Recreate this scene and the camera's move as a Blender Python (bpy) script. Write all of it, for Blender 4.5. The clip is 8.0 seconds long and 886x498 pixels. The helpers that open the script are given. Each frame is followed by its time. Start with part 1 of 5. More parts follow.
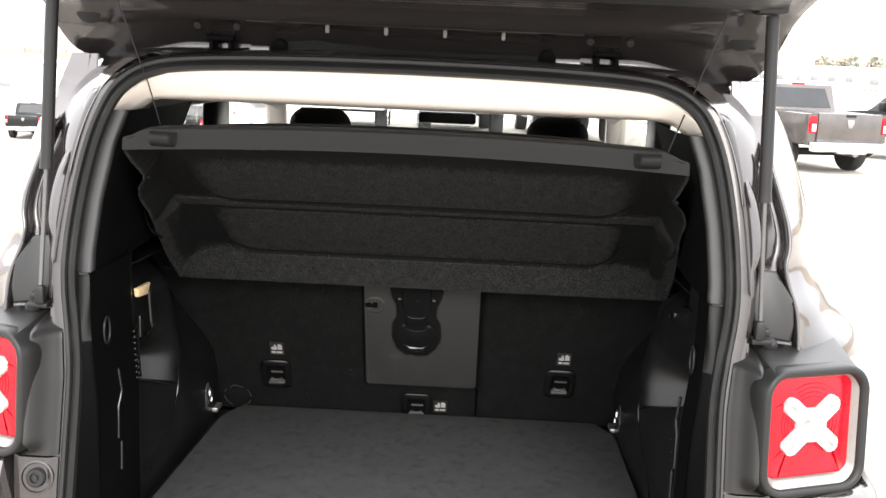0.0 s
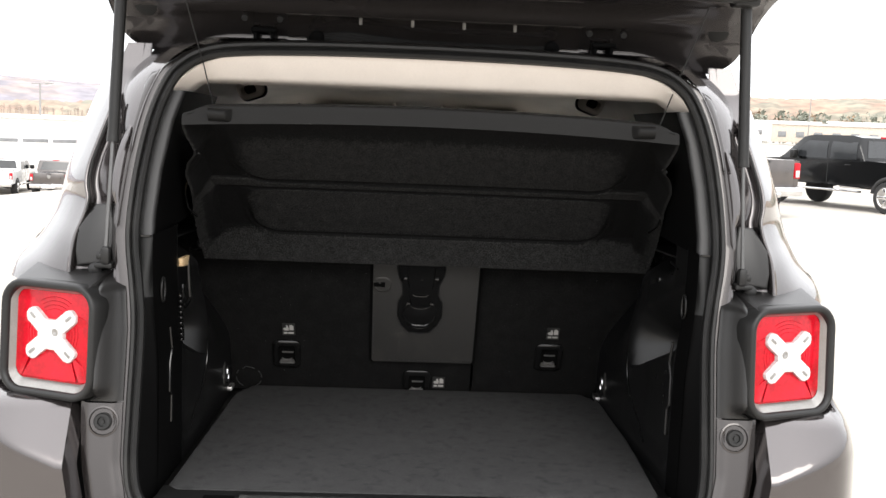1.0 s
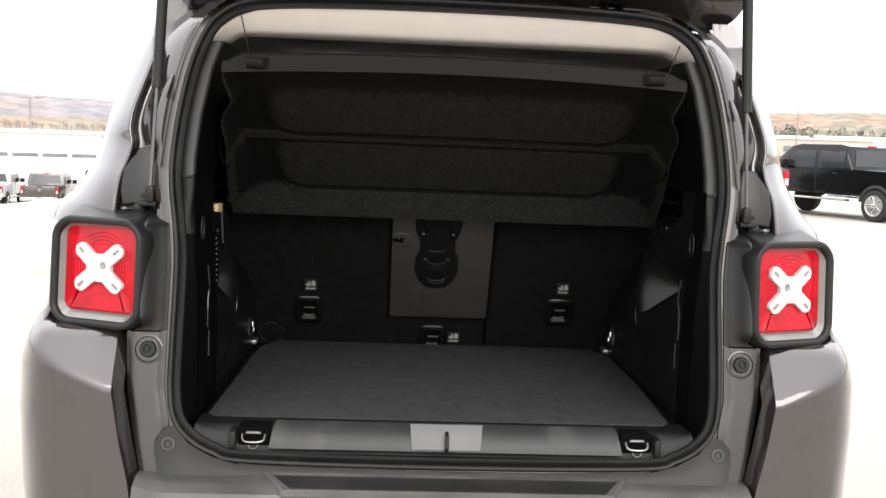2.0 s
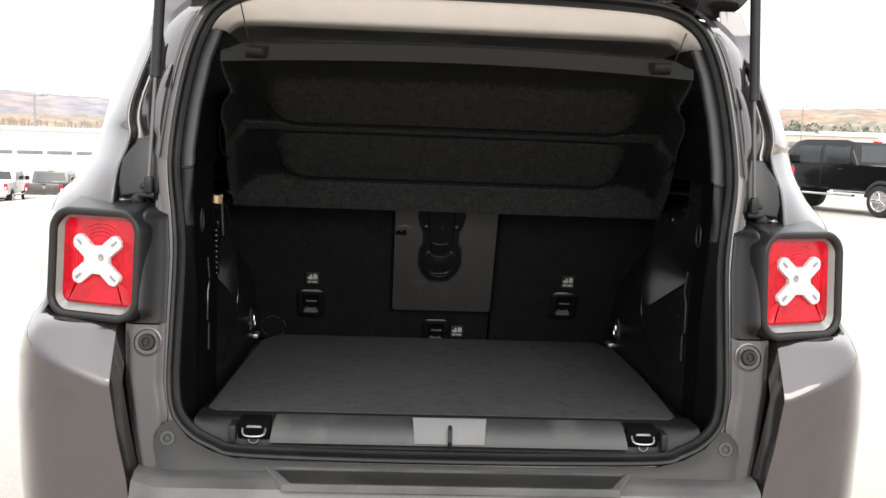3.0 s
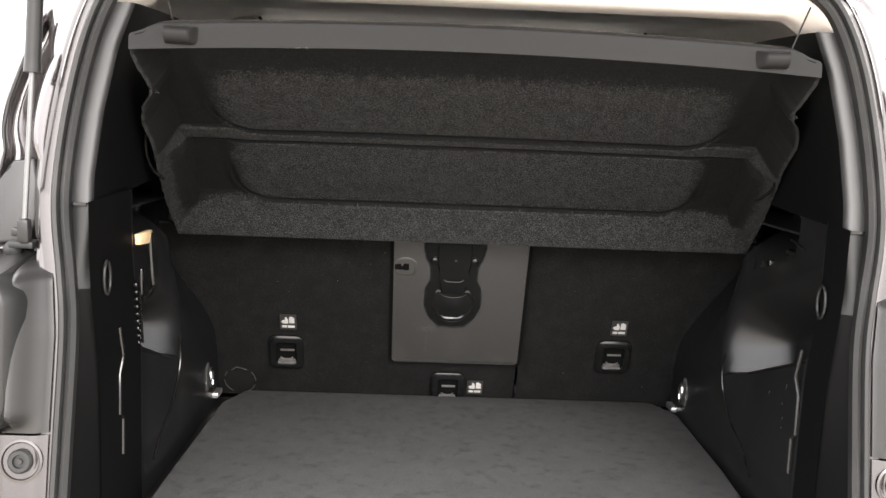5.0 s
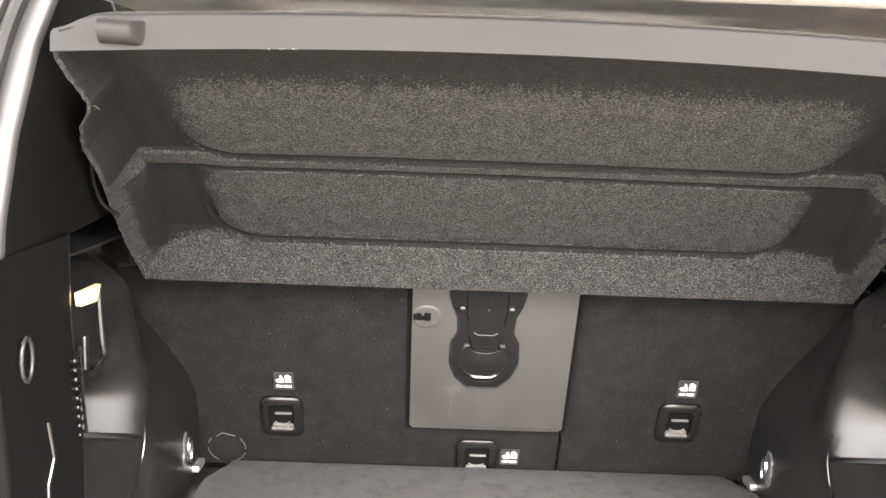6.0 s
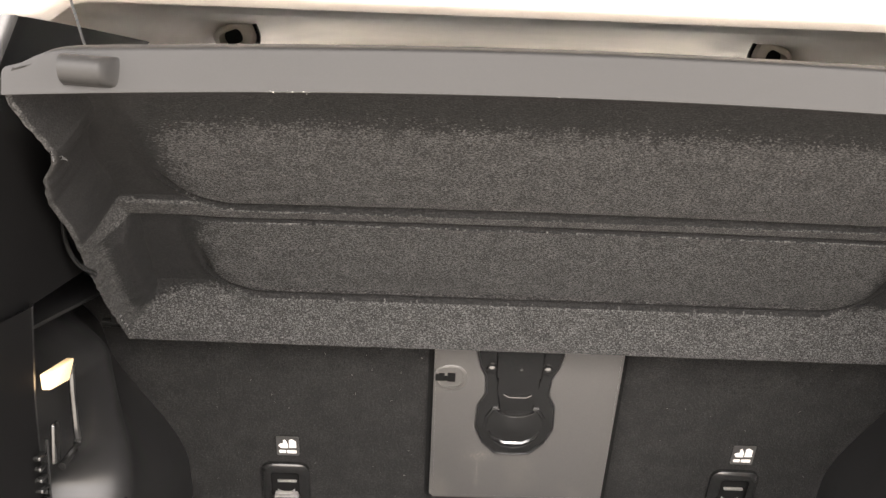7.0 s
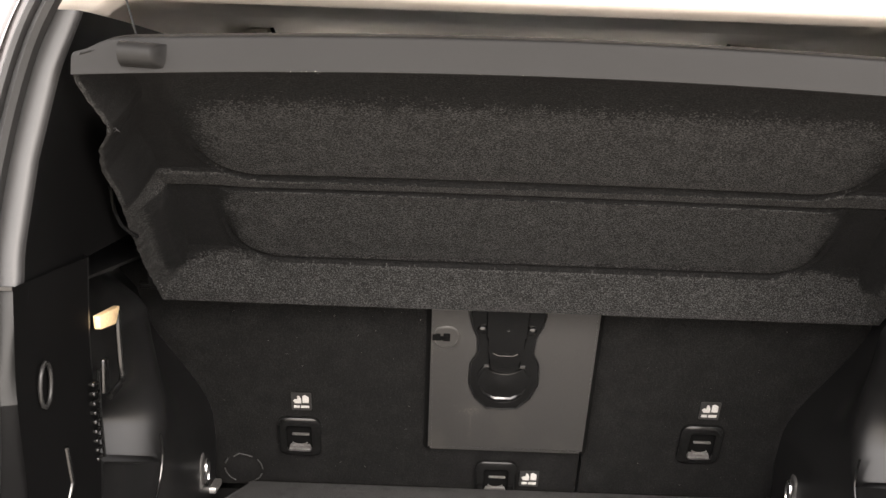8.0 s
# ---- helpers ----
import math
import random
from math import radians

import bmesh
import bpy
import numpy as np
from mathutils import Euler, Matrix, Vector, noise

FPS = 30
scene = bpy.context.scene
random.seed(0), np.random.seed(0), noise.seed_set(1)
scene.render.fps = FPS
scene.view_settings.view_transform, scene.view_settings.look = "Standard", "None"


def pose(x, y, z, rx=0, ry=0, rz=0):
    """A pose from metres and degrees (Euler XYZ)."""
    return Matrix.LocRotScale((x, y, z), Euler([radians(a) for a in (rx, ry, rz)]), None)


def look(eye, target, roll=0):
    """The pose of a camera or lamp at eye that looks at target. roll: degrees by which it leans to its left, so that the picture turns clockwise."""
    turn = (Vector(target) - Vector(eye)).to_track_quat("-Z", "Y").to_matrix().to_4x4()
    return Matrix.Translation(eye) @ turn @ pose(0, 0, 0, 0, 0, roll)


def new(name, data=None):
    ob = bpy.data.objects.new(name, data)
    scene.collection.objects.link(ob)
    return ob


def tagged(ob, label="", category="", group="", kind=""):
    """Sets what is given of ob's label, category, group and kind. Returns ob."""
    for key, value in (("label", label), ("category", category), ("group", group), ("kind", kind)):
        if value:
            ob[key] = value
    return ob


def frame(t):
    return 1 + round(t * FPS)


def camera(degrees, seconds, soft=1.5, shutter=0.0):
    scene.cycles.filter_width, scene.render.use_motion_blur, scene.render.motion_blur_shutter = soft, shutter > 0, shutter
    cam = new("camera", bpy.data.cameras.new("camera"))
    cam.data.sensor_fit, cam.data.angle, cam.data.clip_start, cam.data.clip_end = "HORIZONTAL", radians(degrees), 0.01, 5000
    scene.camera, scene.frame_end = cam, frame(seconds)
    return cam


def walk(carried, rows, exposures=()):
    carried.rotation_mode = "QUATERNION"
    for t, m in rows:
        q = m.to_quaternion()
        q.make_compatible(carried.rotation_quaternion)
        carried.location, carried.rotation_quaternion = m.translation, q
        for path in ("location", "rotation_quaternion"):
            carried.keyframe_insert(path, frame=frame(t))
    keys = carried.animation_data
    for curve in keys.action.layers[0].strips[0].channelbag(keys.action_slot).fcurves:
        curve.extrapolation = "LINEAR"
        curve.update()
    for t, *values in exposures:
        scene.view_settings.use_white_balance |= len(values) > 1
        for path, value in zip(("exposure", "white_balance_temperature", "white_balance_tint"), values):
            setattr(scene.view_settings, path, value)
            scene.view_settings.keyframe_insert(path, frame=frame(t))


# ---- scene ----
cam = camera(48.9, 8.0)
PATH = [
    (0, (0.119, -1.532, 1.647), (0.064, 0.434, 1.281), 2.5),
    (0.5, (0.009, -1.68, 1.574), (0.064, 0.296, 1.275), 2.4),
    (1, (-0.064, -1.781, 1.507), (0.032, 0.2, 1.254), 2.4),
    (1.5, (-0.122, -1.878, 1.428), (-0.012, 0.106, 1.198), 2.4),
    (2, (-0.134, -1.917, 1.367), (-0.018, 0.067, 1.145), 2.3),
    (3.5, (-0.117, -1.822, 1.352), (-0.016, 0.162, 1.117), 2.1),
    (4, (-0.09, -1.69, 1.361), (0.001, 0.293, 1.119), 2.1),
    (4.2, (-0.087, -1.624, 1.375), (-0.005, 0.359, 1.128), 2.1),
    (5.3, (-0.07, -1.117, 1.451), (-0.026, 0.856, 1.126), 2.2),
    (5.5, (-0.062, -1.033, 1.448), (-0.033, 0.943, 1.138), 2.0),
    (6, (-0.095, -0.885, 1.462), (-0.067, 1.089, 1.142), 2.2),
    (6.5, (-0.135, -0.741, 1.506), (-0.105, 1.232, 1.18), 2.2),
    (7, (-0.133, -0.685, 1.503), (-0.104, 1.289, 1.182), 2.2),
    (7.5, (-0.114, -0.738, 1.501), (-0.09, 1.237, 1.191), 2.2),
    (8, (-0.106, -0.869, 1.472), (-0.105, 1.109, 1.175), 2.1),
]
walk(cam, [(t, look(eye, target, roll)) for t, eye, target, roll in PATH],
     exposures=[(0.0, 0.78, 6500, 10), (0.5, 0.50, 6500, 10), (1.0, 0.02, 6500, 10), (2.0, -0.20, 6500, 10), (3.5, -0.10, 6500, 10), (4.0, 0.36, 6450, 10), (4.2, 0.50, 6500, 10), (5.3, 2.10, 6700, 12), (5.5, 2.50, 6700, 12),
                (6.0, 3.25, 6800, 13), (6.5, 3.12, 6900, 13), (7.0, 2.92, 7000, 14), (7.5, 2.78, 7000, 14), (8.0, 1.75, 7000, 14)])

# ---- world and light ----
world = bpy.data.worlds.new("overcast_sky")
scene.world = world
world.use_nodes = True
wn = world.node_tree.nodes
sky = wn.new("ShaderNodeTexSky")
sky.sky_type = 'NISHITA'
sky.sun_disc = False
sky.sun_elevation = radians(30)
sky.sun_rotation = radians(192)
sky.dust_density = 6.0
sky.air_density = 1.0
pale = wn.new("ShaderNodeHueSaturation")
pale.inputs["Saturation"].default_value = 0.10
world.node_tree.links.new(sky.outputs[0], pale.inputs["Color"])
cloud = wn.new("ShaderNodeMixRGB")
cloud.inputs[0].default_value = 0.85
# an overcast dome is about three times as bright overhead as at the horizon
dome = wn.new("ShaderNodeTexCoord")
rise = wn.new("ShaderNodeSeparateXYZ")
deck = wn.new("ShaderNodeValToRGB")
deck.color_ramp.elements[0].position, deck.color_ramp.elements[1].position = 0.0, 1.0
deck.color_ramp.elements[0].color = (0.37, 0.375, 0.385, 1)
deck.color_ramp.elements[1].color = (1.0, 1.0, 1.02, 1)
bright = wn.new("ShaderNodeMixRGB")
bright.blend_type = 'MULTIPLY'
bright.inputs[0].default_value = 1.0
bright.inputs[2].default_value = (33.0, 33.0, 33.0, 1)
world.node_tree.links.new(dome.outputs["Generated"], rise.inputs[0])
world.node_tree.links.new(rise.outputs["Z"], deck.inputs[0])
world.node_tree.links.new(deck.outputs[0], bright.inputs[1])
world.node_tree.links.new(bright.outputs[0], cloud.inputs[2])
world.node_tree.links.new(pale.outputs[0], cloud.inputs[1])
world.node_tree.links.new(cloud.outputs[0], wn["Background"].inputs["Color"])
wn["Background"].inputs["Strength"].default_value = 0.15

sun = new("sun", bpy.data.lights.new("sun", 'SUN'))
sun.data.energy = 1.5
sun.data.angle = radians(30)
sun.data.color = (1.0, 0.96, 0.90)
sun.rotation_euler = (radians(60), 0, radians(12))


# ---- materials ----
def mat(name, color, rough=0.5, metal=0.0, grain=0.0, scale=200.0, bump=0.0, color2=None, patch=3.0,
        coat=0.0, spec=0.5, detail=6.0, contrast=(0.35, 0.65), stain=None, stain_scale=2.0):
    """Principled material with two scales of variation and a fine relief."""
    m = bpy.data.materials.new(name)
    m.use_nodes = True
    nt = m.node_tree
    b = nt.nodes["Principled BSDF"]
    b.inputs["Roughness"].default_value = rough
    b.inputs["Metallic"].default_value = metal
    b.inputs["Coat Weight"].default_value = coat
    b.inputs["Coat Roughness"].default_value = 0.025
    b.inputs["Specular IOR Level"].default_value = spec
    tc = nt.nodes.new("ShaderNodeTexCoord")

    def noise_tex(s, det):
        n = nt.nodes.new("ShaderNodeTexNoise")
        n.inputs["Scale"].default_value = s
        n.inputs["Detail"].default_value = det
        nt.links.new(tc.outputs["Object"], n.inputs["Vector"])
        return n

    big = noise_tex(patch, 4.0)
    fine = noise_tex(scale, detail)
    c2 = color2 or tuple(c * 0.78 for c in color)
    ramp = nt.nodes.new("ShaderNodeValToRGB")
    ramp.color_ramp.elements[0].position, ramp.color_ramp.elements[1].position = contrast
    ramp.color_ramp.elements[0].color = (*c2, 1)
    ramp.color_ramp.elements[1].color = (*color, 1)
    nt.links.new(big.outputs["Fac"], ramp.inputs[0])
    out = ramp.outputs[0]
    if stain:
        sn = noise_tex(stain_scale, 5.0)
        sr = nt.nodes.new("ShaderNodeMapRange")
        sr.inputs[1].default_value, sr.inputs[2].default_value = 0.52, 0.72
        nt.links.new(sn.outputs["Fac"], sr.inputs[0])
        mx = nt.nodes.new("ShaderNodeMixRGB")
        mx.inputs[2].default_value = (*stain, 1)
        nt.links.new(sr.outputs[0], mx.inputs[0])
        nt.links.new(out, mx.inputs[1])
        out = mx.outputs[0]
    if grain:
        mul = nt.nodes.new("ShaderNodeMixRGB")
        mul.blend_type = 'MULTIPLY'
        mul.inputs[0].default_value = grain
        gr = nt.nodes.new("ShaderNodeValToRGB")
        gr.color_ramp.elements[0].position, gr.color_ramp.elements[1].position = 0.38, 0.68
        gr.color_ramp.elements[0].color = (0.25, 0.25, 0.25, 1)
        gr.color_ramp.elements[1].color = (1.7, 1.65, 1.6, 1)
        nt.links.new(fine.outputs["Fac"], gr.inputs[0])
        nt.links.new(out, mul.inputs[1])
        nt.links.new(gr.outputs[0], mul.inputs[2])
        out = mul.outputs[0]
    nt.links.new(out, b.inputs["Base Color"])
    rr = nt.nodes.new("ShaderNodeMapRange")
    rr.inputs[3].default_value, rr.inputs[4].default_value = max(0.02, rough - 0.06), min(1.0, rough + 0.08)
    nt.links.new(big.outputs["Fac"], rr.inputs[0])
    nt.links.new(rr.outputs[0], b.inputs["Roughness"])
    if bump:
        bp = nt.nodes.new("ShaderNodeBump")
        bp.inputs["Strength"].default_value = 1.0
        bp.inputs["Distance"].default_value = bump
        nt.links.new(fine.outputs["Fac"], bp.inputs["Height"])
        nt.links.new(bp.outputs[0], b.inputs["Normal"])
    return m


def felt(name, dark, light, scale, bump=0.0008, cloud=0.22, cloud_scale=55):
    """Needle felt: short fibres, dark with pale flecks, and a soft larger mottling."""
    m = bpy.data.materials.new(name)
    m.use_nodes = True
    nt = m.node_tree
    b = nt.nodes["Principled BSDF"]
    b.inputs["Roughness"].default_value = 0.95
    b.inputs["Specular IOR Level"].default_value = 0.12
    tc = nt.nodes.new("ShaderNodeTexCoord")

    def tex(sx, sy, sz, s, det):
        mp = nt.nodes.new("ShaderNodeMapping")
        mp.inputs["Scale"].default_value = (sx, sy, sz)
        n = nt.nodes.new("ShaderNodeTexNoise")
        n.inputs["Scale"].default_value = s
        n.inputs["Detail"].default_value = det
        n.inputs["Roughness"].default_value = 0.6
        nt.links.new(tc.outputs["Object"], mp.inputs["Vector"])
        nt.links.new(mp.outputs[0], n.inputs["Vector"])
        return n

    fibre = tex(0.6, 1, 1, scale, 3.0)
    fleck = tex(1, 1, 1, scale * 1.1, 2.0)
    mottle = tex(1, 1, 1, cloud_scale, 3.0)
    mx = nt.nodes.new("ShaderNodeMath")
    mx.operation = 'ADD'
    nt.links.new(fibre.outputs["Fac"], mx.inputs[0])
    nt.links.new(fleck.outputs["Fac"], mx.inputs[1])
    m2 = nt.nodes.new("ShaderNodeMath")
    m2.operation = 'MULTIPLY_ADD'
    m2.inputs[1].default_value = cloud
    nt.links.new(mottle.outputs["Fac"], m2.inputs[0])
    nt.links.new(mx.outputs[0], m2.inputs[2])
    ramp = nt.nodes.new("ShaderNodeValToRGB")
    e = ramp.color_ramp.elements
    half = nt.nodes.new("ShaderNodeMath")
    half.operation = 'MULTIPLY'
    half.inputs[1].default_value = 0.5
    nt.links.new(m2.outputs[0], half.inputs[0])
    e[0].position, e[1].position = 0.465 + cloud * 0.25, 0.66 + cloud * 0.25
    e[0].color, e[1].color = (*dark, 1), (*light, 1)
    nt.links.new(half.outputs[0], ramp.inputs[0])
    nt.links.new(ramp.outputs[0], b.inputs["Base Color"])
    bp = nt.nodes.new("ShaderNodeBump")
    bp.inputs["Distance"].default_value = bump
    nt.links.new(fibre.outputs["Fac"], bp.inputs["Height"])
    nt.links.new(bp.outputs[0], b.inputs["Normal"])
    return m


def glass(name, color=(1, 1, 1), rough=0.0, ior=1.45):
    m = bpy.data.materials.new(name)
    m.use_nodes = True
    b = m.node_tree.nodes["Principled BSDF"]
    b.inputs["Base Color"].default_value = (*color, 1)
    b.inputs["Transmission Weight"].default_value = 1.0
    b.inputs["Roughness"].default_value = rough
    b.inputs["IOR"].default_value = ior
    return m


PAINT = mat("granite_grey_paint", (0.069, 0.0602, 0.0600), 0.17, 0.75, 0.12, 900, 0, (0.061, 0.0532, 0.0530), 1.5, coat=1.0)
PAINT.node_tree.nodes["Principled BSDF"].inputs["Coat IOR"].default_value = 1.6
# Body paint again, darkened to hold the shade under the raised gate.
GATE_PAINT = mat("darkened_inner_gate_paint", (0.054, 0.0485, 0.0475), 0.20, 0.6, 0.12, 700, 0, (0.046, 0.041, 0.040), 2.5, coat=1.0)
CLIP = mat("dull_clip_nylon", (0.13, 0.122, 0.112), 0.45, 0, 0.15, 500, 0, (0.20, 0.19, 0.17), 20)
# Same granite grey, set darker round the opening.
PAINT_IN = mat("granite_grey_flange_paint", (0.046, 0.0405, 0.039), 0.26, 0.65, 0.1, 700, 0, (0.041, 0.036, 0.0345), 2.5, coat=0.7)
BLACK = mat("black_grained_plastic", (0.015, 0.015, 0.015), 0.40, 0, 0.25, 1400, 0.00008, (0.012, 0.012, 0.012), 5, spec=0.32)
TRIM = mat("charcoal_trim_plastic", (0.0064, 0.0064, 0.0066), 0.33, 0, 0.2, 1500, 0.00008, (0.0054, 0.0054, 0.0056), 6, spec=0.42, stain=(0.0115, 0.0113, 0.011), stain_scale=11)
# Near-black, so the shade on inner trim faces sits in the colour.
GRAINED = mat("shade_blackened_coarse_plastic", (0.0026, 0.0026, 0.0027), 0.60, 0, 0.3, 900, 0.0002, (0.0022, 0.0022, 0.0023), 6, spec=0.06)
PILLAR = mat("satin_pillar_plastic", (0.027, 0.027, 0.0275), 0.46, 0, 0.2, 1500, 0.0001, (0.023, 0.023, 0.0235), 5, spec=0.42)
STEP = mat("grey_black_bumper_plastic", (0.100, 0.098, 0.095), 0.38, 0, 0.3, 1200, 0.0001, (0.060, 0.059, 0.058), 6, stain=(0.12, 0.117, 0.113), stain_scale=5)
RUBBER = mat("black_seal_rubber", (0.0115, 0.0115, 0.0115), 0.52, 0, 0.2, 900, 0.0001, (0.0095, 0.0095, 0.0095), 8, spec=0.32, stain=(0.019, 0.0186, 0.0182), stain_scale=12)
PIANO = mat("gloss_black_plastic", (0.006, 0.006, 0.006), 0.15, 0, 0, 300, 0)
SATIN = mat("satin_grey_plastic", (0.040, 0.040, 0.040), 0.38, 0, 0.15, 1200, 0.00005, (0.034, 0.034, 0.034), 5)
SCUFFED = mat("rubbed_satin_plastic", (0.030, 0.0303, 0.030), 0.42, 0, 0.2, 1100, 0.00006, (0.025, 0.0253, 0.025), 9, spec=0.42, stain=(0.056, 0.056, 0.054), stain_scale=11)
COVER = mat("grey_sill_cover_plastic", (0.021, 0.0206, 0.0201), 0.44, 0, 0.2, 1200, 0.0001, (0.0175, 0.0172, 0.0168), 6, spec=0.32, stain=(0.030, 0.0293, 0.0282), stain_scale=8)
SILLTRIM = mat("charcoal_sill_plastic", (0.0098, 0.0099, 0.0099), 0.48, 0, 0.25, 1300, 0.0001, (0.008, 0.0081, 0.0081), 6, spec=0.34, stain=(0.015, 0.015, 0.0147), stain_scale=10)
# Sheenless black that paints shade into wells, gaps and slots.
VOID = mat("painted_black_recess_shade", (0.0035, 0.0035, 0.0035), 0.95, 0, 0, 300, 0, spec=0.05)
LIP = mat("charcoal_lip_plastic", (0.0070, 0.0069, 0.0068), 0.55, 0, 0.25, 1500, 0.0001, (0.0058, 0.0057, 0.0056), 6, spec=0.19)
CARPET = felt("black_needle_felt", (0.0056, 0.0056, 0.0056), (0.0515, 0.0508, 0.0500), 600)
FLOORCARPET = mat("black_cargo_carpet", (0.054, 0.0543, 0.0552), 0.94, 0, 0.50, 640, 0.0006, (0.044, 0.0443, 0.0452), 26, spec=0.12, contrast=(0.28, 0.74), stain=(0.034, 0.0343, 0.0352), stain_scale=40)
# Covers pressed felt and the shade painted into grooves and under the lip.
TRAY = felt("pressed_and_shaded_black_felt", (0.0026, 0.0026, 0.0027), (0.0125, 0.0124, 0.0123), 600)
SEATCARPET = felt("black_seat_back_carpet", (0.0030, 0.0029, 0.0029), (0.0130, 0.0127, 0.0124), 560, cloud=0.45, cloud_scale=26)
LEATHER = mat("grey_vinyl", (0.0265, 0.0256, 0.0246), 0.46, 0, 0.2, 700, 0.00014, (0.0255, 0.0247, 0.0238), 9, stain=(0.042, 0.040, 0.0362), stain_scale=7)
BEIGE = mat("light_beige_headliner", (0.70, 0.635, 0.572), 0.85, 0, 0.10, 900, 0.0003, (0.61, 0.552, 0.498), 5)
RED = mat("red_lamp_plastic", (0.50, 0.004, 0.015), 0.18, 0, 0.2, 160, 0.0003, (0.34, 0.003, 0.009), 22, coat=0.16, spec=0.24)
WHITE_LENS = mat("clear_white_lens", (0.62, 0.615, 0.61), 0.14, 0.0, 0.2, 160, 0.0003, (0.50, 0.495, 0.49), 60, coat=0.8)
FILLER = mat("satin_charcoal_filler", (0.0155, 0.0150, 0.0148), 0.36, 0, 0.15, 1200, 0.00004, (0.0135, 0.0131, 0.0129), 6, spec=0.42)
JAMB = mat("dull_black_jamb_plastic", (0.0092, 0.0095, 0.0094), 0.46, 0, 0.25, 1200, 0.0001, (0.0075, 0.0078, 0.0077), 6, spec=0.26)
SILVER = mat("satin_silver_plastic", (0.24, 0.235, 0.225), 0.34, 0.5, 0.1, 400, 0, (0.29, 0.283, 0.27), 12)
CHROME = mat("bright_chrome", (0.75, 0.75, 0.75), 0.12, 1.0, 0, 50, 0)
STEEL = mat("dull_zinc_steel", (0.42, 0.41, 0.40), 0.38, 0.9, 0.2, 300, 0)
ROD = mat("grey_strut_steel", (0.14, 0.14, 0.14), 0.30, 0.7, 0.1, 300, 0)
AMBER = mat("warm_cargo_lamp_lens", (0.85, 0.62, 0.36), 0.3, 0, 0.2, 300, 0)
STICKER = mat("black_sticker", (0.017, 0.0165, 0.016), 0.5, 0, 0, 300, 0)
PRINT = mat("white_print", (0.42, 0.41, 0.39), 0.5, 0, 0.2, 400, 0)
FABRIC = mat("black_seat_fabric", (0.020, 0.020, 0.021), 0.9, 0, 0.4, 500, 0.0006, (0.016, 0.016, 0.016), 8)
CONCRETE = mat("pale_lot_concrete", (0.43, 0.40, 0.355), 0.9, 0, 0.14, 70, 0.001, (0.37, 0.344, 0.305), 0.12, stain=(0.30, 0.276, 0.24), stain_scale=0.5)
WALLWHITE = mat("white_wall_paint", (0.80, 0.79, 0.77), 0.8, 0, 0.1, 3, 0, (0.76, 0.75, 0.73), 0.2)
DARKGLASS = mat("dark_window_glass", (0.026, 0.028, 0.030), 0.05, 0, 0, 10, 0, spec=0.5)
# Far glass is paled so its colour imitates distance haze.
HAZED = mat("haze_paled_far_window_glass", (0.20, 0.205, 0.21), 0.35, 0, 0.1, 2, 0)
TYRE = mat("black_tyre_rubber", (0.022, 0.022, 0.022), 0.8, 0, 0.3, 120, 0.001)
TRUCKBLACK = mat("black_truck_paint", (0.005, 0.0055, 0.006), 0.10, 0, 0, 50, 0, spec=0.45)
TRUCKGREY = mat("brown_grey_truck_paint", (0.095, 0.083, 0.078), 0.28, 0.5, 0, 50, 0, coat=0.9)
TRUCKWHITE = mat("white_truck_paint", (0.75, 0.75, 0.74), 0.25, 0, 0, 50, 0, coat=0.9)
GLASS = glass("clear_car_glass", (0.93, 0.96, 0.94))
MIRROR = mat("mirror_glass", (0.85, 0.85, 0.85), 0.02, 1.0, 0, 50, 0)


# ---- mesh helpers ----
def part(name, bm, material, parent=None, label="", smooth=True):
    """Links a bmesh as one mesh object under a thing or a part."""
    me = bpy.data.meshes.new(name)
    bmesh.ops.recalc_face_normals(bm, faces=bm.faces)
    bm.to_mesh(me)
    bm.free()
    if smooth:
        me.polygons.foreach_set("use_smooth", [True] * len(me.polygons))
        me.set_sharp_from_angle(angle=radians(38))
    me.materials.append(material)
    ob = new(name, me)
    ob.parent = parent
    if label:
        ob["label"] = label
    return ob


def thing(name, label, category, x=0, y=0, z=0, group="", kind=""):
    return tagged(place(new(name), pose(x, y, z)), label, category, group, kind)


def place(ob, m):
    ob.matrix_basis = m
    return ob


def grid(fn, nu, nv, closed=False):
    """A sheet of quads: fn(u, v) with u and v from 0 to 1."""
    bm = bmesh.new()
    rows = [[bm.verts.new(fn(i / nu, j / nv)) for i in range(nu + (0 if closed else 1))] for j in range(nv + 1)]
    for a, b in zip(rows, rows[1:]):
        n = len(a)
        for i in range(n if closed else n - 1):
            k = (i + 1) % n
            bm.faces.new((a[i], a[k], b[k], b[i]))
    return bm


def solid(bm, t):
    bmesh.ops.recalc_face_normals(bm, faces=bm.faces)
    bmesh.ops.solidify(bm, geom=bm.faces[:], thickness=t)
    return bm


